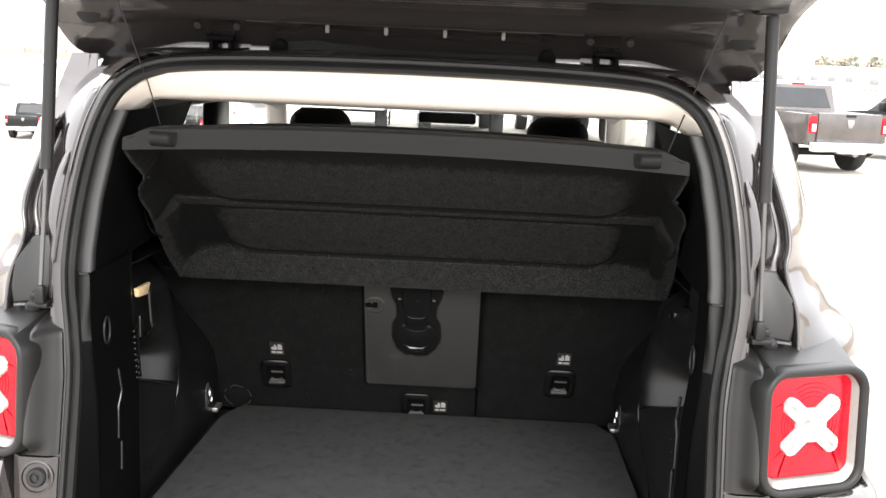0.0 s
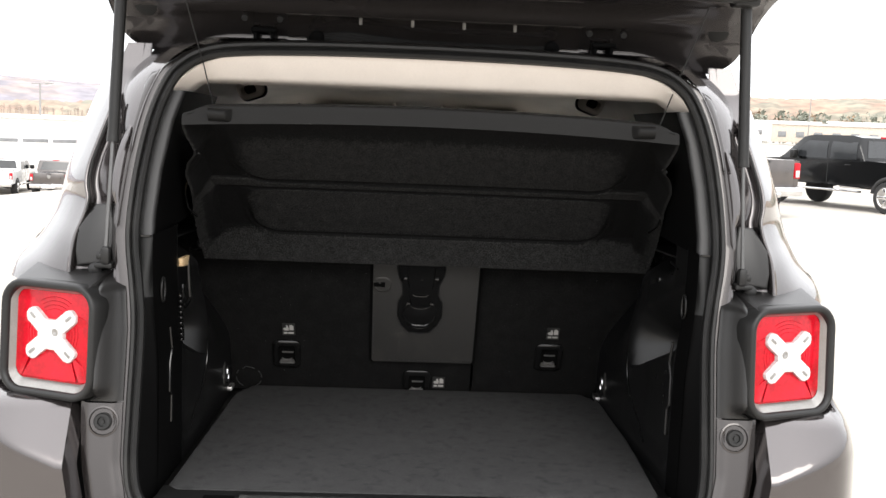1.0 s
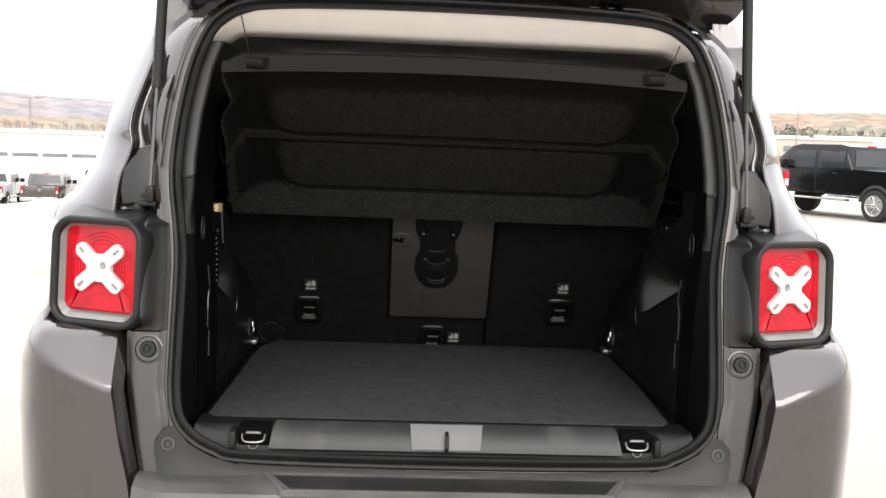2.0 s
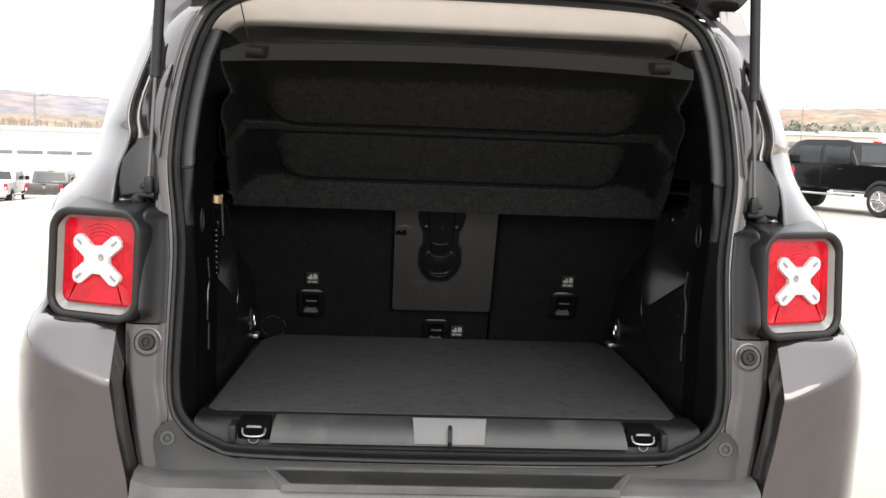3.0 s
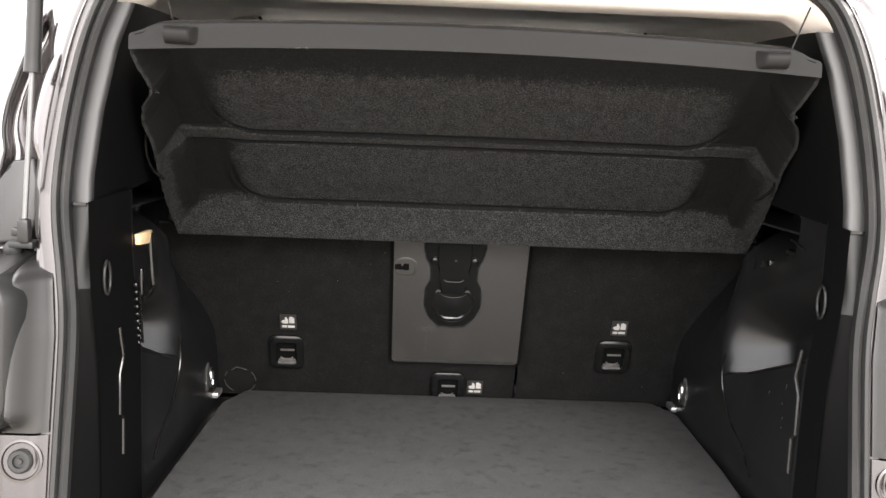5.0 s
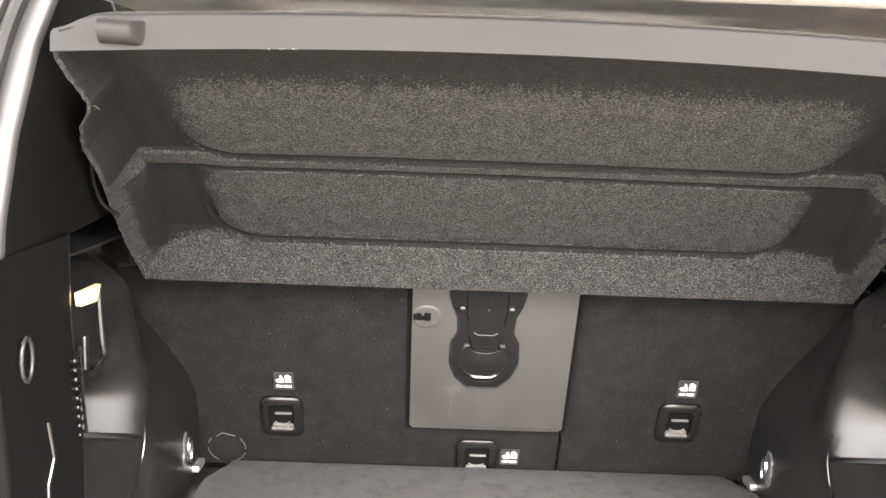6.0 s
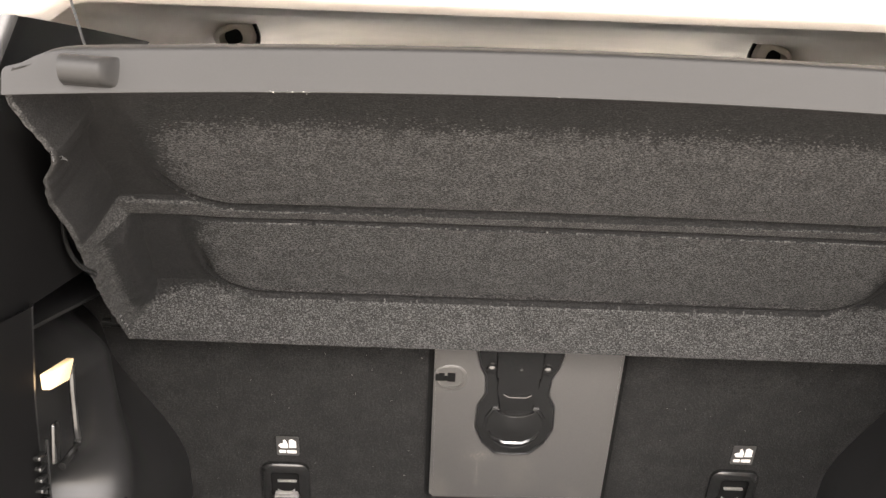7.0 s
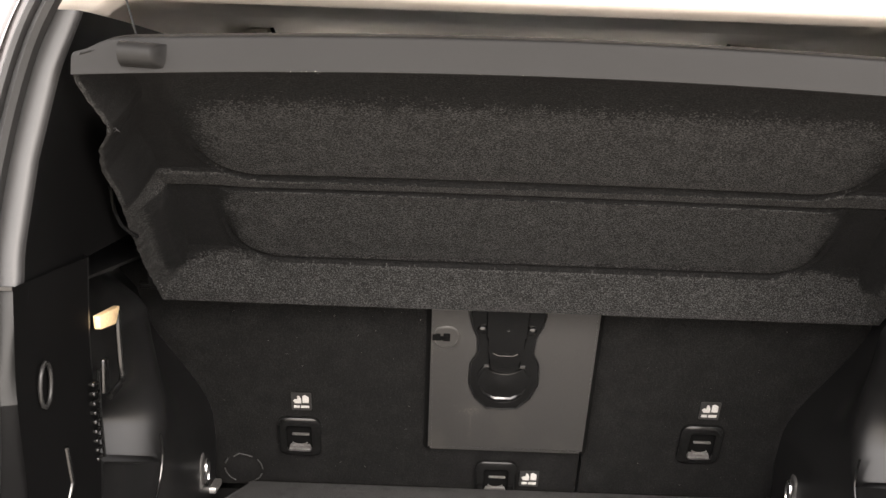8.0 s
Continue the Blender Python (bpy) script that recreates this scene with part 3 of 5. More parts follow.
def flange():
    offs = (-0.012, 0.004, 0.022, 0.034, 0.046)
    dys = (0.012, 0.006, 0.008, 0.020, 0.060)
    rows = [[Vector((p.x, p.y, p.z - max(0, o) * 0.72 * smooth(1.57, 1.64, p.z))) for p in ring3(o, d)] for o, d in zip(offs, dys)]
    n = len(RING)
    return grid(lambda u, v: rows[round(v * 4)][round(u * n) % n], n, 4, True)


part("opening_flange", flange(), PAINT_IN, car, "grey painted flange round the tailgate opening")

GAP = [(0.60, 0.583), (0.69, 0.597), (0.76, 0.615), (0.86, 0.634), (0.955, 0.640), (0.968, 0.640), (0.980, 0.608), (1.30, 0.608)]


def corner_panel(s, z0, z1):
    """Sheet between the seal and the lamp; its top rolls back into a ledge."""
    def fn(u, v):
        z = z0 + (z1 - z0) * v
        x0, x1 = edge_x(max(z, 0.80)) + 0.010, lerp(GAP, z) + (0.006 if z0 > 0.9 else 0.0)
        x = x0 + (x1 - x0) * u
        bend = 0.010 * smooth(0.8, 1.0, u) + 0.006 * smooth(0.25, 0.0, u)
        top = smooth(1.165, 1.212, z) ** 2
        if z0 > 0.9:
            # the filler rises towards the lamp's surround
            bend -= 0.040 * smooth(0.15, 0.95, u) * (1 - top) * smooth(0.972, 1.004, z)
        return s * x, rear_y(z) - 0.004 + bend + 0.085 * top, z - 0.004 * top
    return solid(grid(fn, 14, 30), 0.004)


GUTTER = [(1.16, 0.690), (1.25, 0.684), (1.30, 0.668), (1.335, 0.660), (1.365, 0.665), (1.40, 0.662), (1.45, 0.647), (1.50, 0.630), (1.56, 0.612), (1.66, 0.585)]


RIDGE = [(1.16, 0.600), (1.29, 0.598), (1.32, 0.600), (1.355, 0.612), (1.40, 0.611), (1.45, 0.600), (1.50, 0.578), (1.54, 0.566), (1.66, 0.540)]


def quarter(s):
    """Upper quarter: sheet beside the seal, its pressed ridge, the gutter, and the broad pillar that runs forward."""
    side = spline([(1.15, 0.905), (1.18, 0.892), (1.20, 0.878), (1.225, 0.852), (1.25, 0.832), (1.29, 0.810), (1.335, 0.797), (1.39, 0.782), (1.45, 0.766), (1.50, 0.750), (1.55, 0.730), (1.60, 0.704), (1.66, 0.668)], 6)
    side = [(p.x, p.y) for p in side]
    ridge = [(p.x, p.y) for p in spline(RIDGE, 6)]
    gutter = [(p.x, p.y) for p in spline(GUTTER, 6)]

    def fn(u, v):
        z = 1.16 + 0.485 * v
        x0, y0, xs, x1 = edge_x(min(z, 1.50)) + 0.022, rear_y(z), lerp(side, z), lerp(gutter, z)
        xr = max(x0 + 0.006, lerp(ridge, z))
        w = xs - x1
        cols = [(x0, 0.008), (x0 + (xr - x0) * 0.5, 0.010), (xr - 0.006, 0.013), (xr, 0.018), (xr + 0.005, 0.030), (xr + 0.012, 0.050), (xr + (x1 - xr) * 0.55, 0.060), (x1 - 0.008, 0.062),
                (x1 - 0.003, 0.050), (x1 + 0.004, 0.043), (x1 + 0.012, 0.050), (x1 + w * 0.38, 0.100), (x1 + w * 0.70, 0.175), (x1 + w * 0.90, 0.250), (xs + 0.008, 0.36), (xs + 0.010, 0.66), (xs + 0.012, 1.00), (xs + 0.012, 1.30)]
        c = spline(cols, 4)[round(u * 68)]
        return s * c.x, y0 + max(c.y, 0.085 * smooth(1.44, 1.60, z)), z
    return grid(fn, 68, 60)


def roof_corner(s):
    """Painted sheet that swells round a top corner of the opening, back to the roof's rear edge."""
    ring = [p for p, (x, z) in zip(ring3(0.016, 0.006), RING) if z > 1.40 and x * s > 0.30]
    inner = [Vector((abs(p.x), p.y, min(p.z, 1.656))) for p in ring]
    if s < 0:
        inner.reverse()
    outer = spline([Vector(q) for q in ((0.300, 0.318, 1.668), (0.42, 0.318, 1.664), (0.52, 0.316, 1.655), (0.585, 0.300, 1.636), (0.616, 0.256, 1.595), (0.620, 0.205, 1.545), (0.604, 0.155, 1.48), (0.578, 0.114, 1.40))], 8)

    def along(pts, f):
        k = f * (len(pts) - 1)
        i = min(int(k), len(pts) - 2)
        return pts[i].lerp(pts[i + 1], k - i)

    def fn(u, v):
        a, b = along(inner, u), along(outer, u)
        p = a.lerp(b, v)
        swell = 0.008 * math.sin(math.pi * v) * (1 - u ** 3)
        p += Vector((0.5 * u, -0.75, 0.45 * (1 - u))).normalized() * swell
        return s * p.x, p.y, p.z
    return grid(fn, 50, 14)


for s in (-1, 1):
    part("roof_corner", roof_corner(s), PAINT, car, "glossy painted corner above the opening")


def bumper_corner(s):
    """Painted corner below the lamp with a sky-facing ledge above a crease."""
    def fn(u, v):
        z = 0.53 + 0.62 * v
        x0 = lerp(GAP, z) + 0.003
        wide = lerp([(0.53, 0.862), (0.65, 0.878), (0.80, 0.888), (0.90, 0.886), (0.95, 0.872), (1.0, 0.842), (1.06, 0.828), (1.12, 0.830), (1.21, 0.822)], z)
        w = min(1.0, u / 0.62)
        x = x0 + (wide - x0) * (1 - (1 - w) ** 1.7)
        y = -0.055 + 0.10 * (z - 0.69) + 0.20 * max(0, w) ** 2.8 + (0.72 * (u - 0.62) / 0.38 if u > 0.62 else 0)
        crease = 0.862 + 0.075 * min(1, w / 0.60)
        out = 1 - smooth(0.50, 1.0, w)
        y += 0.012 * smooth(0.03, 0.0, w) - 0.022 * out * smooth(0.0, 0.018, w)
        if z > crease:
            y += (min(z, 0.975) - crease) * 0.62 * (1 - smooth(0.68, 1.0, w))
        # behind the lamp the sheet is set back
        y += 0.11 * smooth(0.972, 0.986, z) * (1 - smooth(0.58, 0.72, w))
        return s * x * (1 - 0.014 * out * smooth(0.02, 0.20, w)), y, z
    return solid(grid(fn, 44, 64), 0.004)


def lamp(s):
    m = pose(s * 0.703, 0.024, 1.081, 86, 0, 21 * s)
    ring = sweep([(x, y, 0) for x, y in rrect(0.198, 0.206, 0.040, 10)],
                 [(-0.010, -0.085), (-0.010, -0.004), (-0.0085, 0.005), (-0.005, 0.0095), (0.0, 0.0108), (0.0035, 0.0095), (0.006, 0.006), (0.0065, -0.03)], True, up=(0, 0, 1))
    ring.transform(m)
    housing = part("tail_lamp", ring, BLACK, car, "square tail lamp in a black plastic surround")
    def hood(u, v):
        a = 2 * u - 1
        x = a * 0.098 + s * v * (0.085 * max(0.0, s * a) + 0.066 * max(0.0, -s * a))
        drop = 0.030 * smooth(0.78, 1.0, abs(a)) ** 2
        return x, 0.104 + 0.046 * v - drop, 0.000 - 0.190 * v
    cap = solid(grid(hood, 26, 12), 0.004)
    cap.transform(m)
    part("lamp_hood", cap, FILLER, housing, "satin charcoal top of the lamp")
    part("back_plate", slab(rrect(0.196, 0.206, 0.04), 0.01, m @ pose(0, 0, -0.075)), BLACK, housing)
    # silver bezel slopes inwards to the lens
    bm = bmesh.new()
    o1, o2, o3 = rrect(0.189, 0.197, 0.033, 6), rrect(0.184, 0.192, 0.031, 6), [(x, y + 0.004) for x, y in rrect(0.166, 0.168, 0.020, 6)]
    rings = [[bm.verts.new((x, y, w)) for x, y in o] for o, w in ((o1, -0.01), (o1, 0.004), (o2, 0.004), (o3, -0.012))]
    for a, b in zip(rings, rings[1:]):
        for i in range(len(a)):
            bm.faces.new((a[i], a[(i + 1) % len(a)], b[(i + 1) % len(a)], b[i]))
    bm.transform(m)
    part("bezel", bm, SILVER, housing, "satin silver bezel")
    lens = slab([(x, y + 0.004) for x, y in rrect(0.168, 0.170, 0.020, 6)], 0.022, m @ pose(0, 0, -0.034), 0.004)
    part("lens", lens, RED, housing, "ribbed red lens")
    ribs = []
    for k in range(4):
        r = 0.042 + 0.0075 * k
        arc = [(0.004 + r * math.cos(radians(a)), 0.010 + r * math.sin(radians(a)) + 0.004, -0.012) for a in range(58, 123, 8)]
        ribs.append(sweep(arc, [(-0.0014, -0.002), (0, 0.0010), (0.0014, -0.002)], up=(0, 0, 1)))
        for side in (0, 180):
            r2 = 0.036 + 0.0065 * k
            arc = [(r2 * math.cos(radians(a + side)), 0.010 + r2 * math.sin(radians(a + side)), -0.012) for a in range(-28, 29, 7)]
            ribs.append(sweep(arc, [(-0.0013, -0.002), (0, 0.0009), (0.0013, -0.002)], up=(0, 0, 1)))
    for rib in ribs:
        rib.transform(m)
        part("lens_rib", rib, RED, housing)
    # slanting facets of the reflector below and beside the cross
    for quad in (((-0.034, -0.028, -0.0135), (0.034, -0.028, -0.0135), (0.054, -0.076, -0.0065), (-0.054, -0.076, -0.0065)),
                 ((0.040, -0.028, -0.0080), (0.066, -0.052, -0.0125), (0.067, -0.077, -0.0125), (0.057, -0.076, -0.0065)),
                 ((-0.066, -0.052, -0.0125), (-0.040, -0.028, -0.0080), (-0.057, -0.076, -0.0065), (-0.067, -0.077, -0.0125)),
                 ((0.050, 0.048, -0.0075), (0.067, 0.040, -0.0125), (0.067, 0.020, -0.0125), (0.046, 0.024, -0.0125)),
                 ((-0.067, 0.040, -0.0125), (-0.050, 0.048, -0.0075), (-0.046, 0.024, -0.0125), (-0.067, 0.020, -0.0125))):
        q = [Vector((1.13 * cx, 0.98 * cy, cz)) for cx, cy, cz in quad]
        plate = solid(grid(lambda u, v: q[3].lerp(q[2], u).lerp(q[0].lerp(q[1], u), v), 4, 4), 0.002)
        plate.transform(m)
        part("lens_facet", plate, RED, housing)
    cross = part("cross_lens", join(
        slab(rrect(0.132, 0.029, 0.010), 0.011, m @ pose(0, 0.008, -0.014, 0, 0, 40), 0.003),
        slab(rrect(0.132, 0.029, 0.010), 0.0114, m @ pose(0, 0.008, -0.014, 0, 0, -40), 0.003),
        slab(circle(0.031, 8), 0.0126, m @ pose(0, 0.008, -0.014, 0, 0, 22.5), 0.004)), WHITE_LENS, housing, "white X-shaped reversing lens")
    part("bulb_socket", lathe([(0.008, 0), (0.007, 0.001), (0.004, 0.001), (0.003, 0.0003)], 14, m @ pose(0.012 * -s, 0.014, -0.0016)), SILVER, cross)
    for dx, dy in ((0.040, 0.0416), (-0.040, 0.0416), (0.040, -0.0256), (-0.040, -0.0256)):
        part("facet", slab(rrect(0.016, 0.006, 0.002), 0.0014, m @ pose(dx, dy, -0.0034, 0, 0, 40 if dx * (dy - 0.008) > 0 else -40), 0.0005), SILVER, cross)


def buffer_stop(x, z, r, mt):
    m = rear_pose(x, z, -0.003)
    cup = part("buffer_recess", lathe([(r * 1.75, 0.0), (r * 1.75, 0.003), (r * 1.55, 0.0035), (r * 1.45, 0.001), (r * 0.9, -0.001)], 28, m), mt, car)
    part("rubber_buffer", lathe([(r, -0.002), (r, 0.006), (r * 0.85, 0.009), (r * 0.55, 0.009), (r * 0.5, 0.005), (r * 0.25, 0.005), (r * 0.22, 0.008), (0.001, 0.008)], 24, m), RUBBER if mt is PAINT_IN else SATIN, cup, "round screwed-on stop")


for s in (-1, 1):
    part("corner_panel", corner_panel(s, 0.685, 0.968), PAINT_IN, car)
    part("lamp_filler", corner_panel(s, 0.971, 1.212), FILLER, car, "satin charcoal filler between seal and lamp")
    part("quarter_panel", quarter(s), PAINT, car, "glossy grey rear quarter")
    part("bumper_corner", bumper_corner(s), PAINT, car, "painted bumper corner below the lamp")
    lamp(s)
    buffer_stop(s * 0.595, 0.935, 0.0165, PAINT_IN)
    buffer_stop(s * 0.545, 0.757, 0.0160, COVER)
    # near-black sheet that paints the shade of the shut line beside the corner panel
    part("shut_line", grid(lambda u, v: (s * (lerp(GAP, 0.60 + 0.365 * v) - 0.003 + 0.030 * u), rear_y(0.60 + 0.365 * v) + 0.030, 0.60 + 0.365 * v), 2, 14), GRAINED, car, "dark shut line")
    # plastic bracket at the strut's foot and the dark drip channel above it
    br = [(0.004, 0.0), (0.063, -0.008), (0.068, 0.022), (0.066, 0.056), (0.060, 0.062), (0.040, 0.106), (0.034, 0.113), (0.004, 0.116), (-0.006, 0.05)]
    part("corner_bracket", flip(slab(br, 0.026, rear_pose(0.612, 1.212, 0.064), 0.005, 3), s), FILLER, car, "charcoal plastic corner bracket")
    drip = [(lerp(GUTTER, z) - 0.001, rear_y(z) + 0.041, z) for z in (1.315, 1.34, 1.37, 1.41, 1.45, 1.49, 1.53)]
    part("drip_channel", flip(sweep(drip, rrect(0.004, 0.006, 0.0018, 2), up=(0, -1, 0)), s), RUBBER, car, "black rubber drip channel")
    part("rubber_button", lathe([(0.013, 0), (0.013, 0.008), (0.009, 0.013), (0.001, 0.015)], 18, rear_pose(s * 0.640, 1.203, 0.045)), RUBBER, car, "round rubber stop")


def low_cover():
    def fn(u, v):
        x = -0.573 + 1.146 * u
        top = min(edge_low(x) - 0.002, 0.797 - 0.5 * max(0, abs(x) - 0.532) - 0.030 * smooth(0.555, 0.574, abs(x)) ** 2)
        z = 0.690 + (top - 0.690) * v
        return x * (1 - 0.025 * (1 - v)), rear_y(z) - 0.0095 - 0.012 * (1 - v) ** 3, z
    return solid(grid(fn, 120, 10), 0.004)


part("sill_cover", low_cover(), COVER, car, "dark grey plastic cover below the opening")


def bumper_step():
    prof = [(0.00, 0.688), (-0.055, 0.694), (-0.075, 0.700), (-0.105, 0.699), (-0.130, 0.688), (-0.142, 0.664), (-0.146, 0.60), (-0.136, 0.50), (-0.11, 0.43), (-0.05, 0.40), (0.30, 0.36)]

    def fn(u, v):
        a = 2 * u - 1
        k = v * (len(prof) - 1)
        i = min(int(k), len(prof) - 2)
        t = k - i
        y = prof[i][0] + (prof[i + 1][0] - prof[i][0]) * t
        z = prof[i][1] + (prof[i + 1][1] - prof[i][1]) * t
        x = a * (0.60 + 0.285 * smooth(0.66, 0.56, z))
        y += 0.50 * smooth(0.66, 1.0, abs(a)) ** 2 * smooth(0.66, 0.56, z) + 0.03 * smooth(0.9, 1.0, abs(a))
        return x, y, z
    return solid(grid(fn, 70, 40), 0.004)


part("bumper_step", bumper_step(), STEP, car, "dark grey plastic bumper step with faint scuffs")
pad = part("step_pad", slab([(-0.300, 0), (0.300, 0), (0.345, 0.078), (-0.345, 0.078)], 0.010, pose(0, -0.140, 0.693, 2, 0, 0), 0.004, 3), COVER, car, "darker step pad with bevelled edges")
part("pad_rim", frame_slab([(-0.316, -0.006), (0.316, -0.006), (0.360, 0.085), (-0.360, 0.085)], [(-0.300, 0.0), (0.300, 0.0), (0.345, 0.078), (-0.345, 0.078)], 0.014, pose(0, -0.140, 0.693, 2, 0, 0), 0.003), STEP, pad, "raised rim of the step pad")


def roof():
    def fn(u, v):
        a = 2 * u - 1
        y = 0.315 + 2.05 * v
        z = 1.680 - 0.02 * (2 * v - 0.9) ** 2 - 0.055 * abs(a) ** 3.5
        return a * 0.66, y + 0.012 * a * a, z
    return solid(grid(fn, 30, 30), 0.02)


part("roof_panel", roof(), PAINT, car, "dark grey roof")
for s in (-1, 1):
    part("roof_rail", flip(sweep([(0.60, 0.32, 1.70), (0.605, 0.5, 1.725), (0.605, 1.7, 1.725), (0.60, 1.95, 1.70)], rrect(0.03, 0.035, 0.01, 2), up=(0, 0, 1)), s), BLACK, car)

    # lower flank with wheel arches
    def flank(u, v):
        y = 0.62 + 3.45 * u
        z = 0.34 + 0.86 * v
        for yc in (0.78, 3.35):
            d = abs(y - yc)
            if d < 0.42:
                z = max(z, 0.36 + math.sqrt(0.42 ** 2 - d * d)) if z < 0.36 + math.sqrt(0.42 ** 2 - d * d) else z
        return s * (0.885 - 0.02 * (2 * v - 1) ** 2 - 0.16 * smooth(0.93, 1.0, u)), y, z
    part("flank", solid(grid(flank, 90, 16), 0.006), PAINT, car, "grey doors and flank")
    for yy in (0.78, 3.35):
        wheel(car, s * 0.79, yy, 0.345, 0.22, s)
        arch = lathe([(0.40, -0.05), (0.46, -0.05), (0.46, 0.03), (0.40, 0.04)], 30, pose(s * 0.87, yy, 0.36, 0, 90 * s, 0))
        bmesh.ops.delete(arch, geom=[q for q in arch.verts if q.co.z < 0.34], context='VERTS')
        part("wheel_arch", arch, BLACK, car)
part("hood", solid(grid(lambda u, v: ((2 * u - 1) * (0.80 - 0.06 * v), 2.98 + 1.12 * v, 1.16 - 0.10 * v * v - 0.06 * abs(2 * u - 1) ** 4), 20, 14), 0.02), PAINT, car)
part("front_fascia", box(1.62, 0.10, 0.62, 0, 4.10, 0.72, 0.05), PAINT, car)
part("floor_pan", box(1.70, 3.3, 0.06, 0, 2.3, 0.40, 0.02), BLACK, car)

# ---- open tailgate ----
GATE = [(0.0, 0.290, 1.632), (0.02, 0.277, 1.640), (0.05, 0.256, 1.664), (0.09, 0.230, 1.698), (0.14, 0.186, 1.728), (0.20, 0.128, 1.755), (0.30, 0.03, 1.790), (0.65, -0.30, 1.915), (0.88, -0.52, 2.00), (1.0, -0.63, 2.04)]


def gate_half(w):
    """Half the tailgate's width at a distance from its hinged edge, with rounded corners."""
    k = 1 - min(w, 0.10) / 0.10
    return 0.532 + 0.108 * math.sqrt(max(0.0, 1 - k * k)) + 0.020 * smooth(0.10, 0.5, w) - 0.05 * smooth(0.90, 1.0, w)


def gate_at(a, w, lift=0.0, wide=1.0):
    y = lerp([(r[0], r[1]) for r in GATE], w)
    z = lerp([(r[0], r[2]) for r in GATE], w)
    return a * gate_half(w) * wide, y + lift * 0.55, z + lift * 0.83


def gate_panel():
    """The pressed inner panel: a beaded flange, a deep trough along the hinges and drawn corners."""
    def fn(u, v):
        a = (2 * u - 1)
        a = a * (1 - 0.25 * (1 - abs(a)))
        w = v ** 1.7
        x = abs(a) * gate_half(w)
        e = min(w, gate_half(w) - x + 0.3 * w * smooth(0.10, 0.0, w))
        h = -0.0022 * (math.exp(-((e - 0.009) / 0.0018) ** 2) + math.exp(-((e - 0.017) / 0.0018) ** 2))
        h += 0.024 * smooth(0.024, 0.040, e) * smooth(0.112, 0.092, w) * smooth(0.54, 0.40, x)
        h -= 0.0025 * math.exp(-((w - 0.122 - 0.02 * smooth(0.30, 0.55, x)) / 0.012) ** 2) * smooth(0.60, 0.50, x)
        h += 0.006 * smooth(0.130, 0.160, w) * smooth(0.21, 0.185, w) * smooth(0.58, 0.50, x)
        return gate_at(a, w, h)
    return grid(fn, 150, 130)


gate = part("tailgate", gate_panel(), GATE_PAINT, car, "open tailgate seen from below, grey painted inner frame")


def gate_skin():
    def fn(u, v):
        a = 2 * u - 1
        return gate_at(a, v, 0.010 + 0.080 * (1 - a ** 6) * smooth(0.0, 0.12, v) * smooth(1.0, 0.9, v), 1.012)
    return grid(fn, 40, 40)


part("outer_skin", gate_skin(), PAINT, gate)


def gate_trim():
    def fn(u, v):
        a = 2 * u - 1
        y = 0.055 - 0.60 * v
        z = 1.768 + (0.055 - y) * 0.385 - 0.020 * smooth(0, 0.10, v) * smooth(1, 0.93, abs(a))
        return a * (0.60 - 0.03 * v), y + 0.035 * a * a, z
    return solid(grid(fn, 40, 24), 0.01)


part("trim_panel", gate_trim(), PILLAR, gate, "black plastic inner trim panel")
for x in (-0.151, -0.047, 0.057, 0.160):
    part("trim_clip", join(box(0.007, 0.007, 0.016, x, 0.222, 1.706, 0.002), box(0.012, 0.010, 0.007, x, 0.220, 1.716, 0.003)), CLIP, gate, "pale trim clip")
for s in (-1, 1):
    part("hole_cover", lathe([(0.021, 0), (0.021, 0.003), (0.016, 0.004), (0.001, 0.004)], 22, pose(s * 0.572, 0.208, 1.716, 124, 0, 0)), JAMB, gate)
    hinge = part("hinge", join(box(0.008, 0.04, 0.040, s * 0.347 - 0.017, 0.262, 1.660, 0.003), box(0.008, 0.04, 0.040, s * 0.347 + 0.017, 0.262, 1.660, 0.003), box(0.050, 0.02, 0.010, s * 0.347, 0.246, 1.682, 0.003)), GRAINED, gate, "black steel hinge")
    part("hinge_bolt", tube([(s * 0.347 - 0.024, 0.26, 1.656), (s * 0.347 + 0.024, 0.26, 1.656)], 0.004), GRAINED, hinge)
    for dx in (-0.035, 0.035):
        part("bolt_head", lathe([(0.007, 0), (0.007, 0.006), (0.001, 0.006)], 6, pose(s * 0.347 + dx, 0.224, 1.704, 115, 0, 0)), BLACK, hinge)
part("wiring", join(*[tube([(-0.26 + 0.01 * k, 0.255, 1.668 + 0.004 * k), (-0.18, 0.235, 1.672 + 0.005 * k), (-0.05, 0.245, 1.664 + 0.004 * k), (0.15, 0.248, 1.664 + 0.003 * k), (0.24, 0.25, 1.672)], 0.0045, 6) for k in range(3)]), RUBBER, gate, "black wiring loom")
part("grommet", lathe([(0.016, 0), (0.016, 0.008), (0.010, 0.012), (0.001, 0.012)], 16, pose(-0.24, 0.250, 1.672, 115, 0, 0)), GRAINED, gate)
part("grommet", lathe([(0.016, 0), (0.016, 0.008), (0.010, 0.012), (0.001, 0.012)], 16, pose(0.24, 0.250, 1.672, 115, 0, 0)), GRAINED, gate)
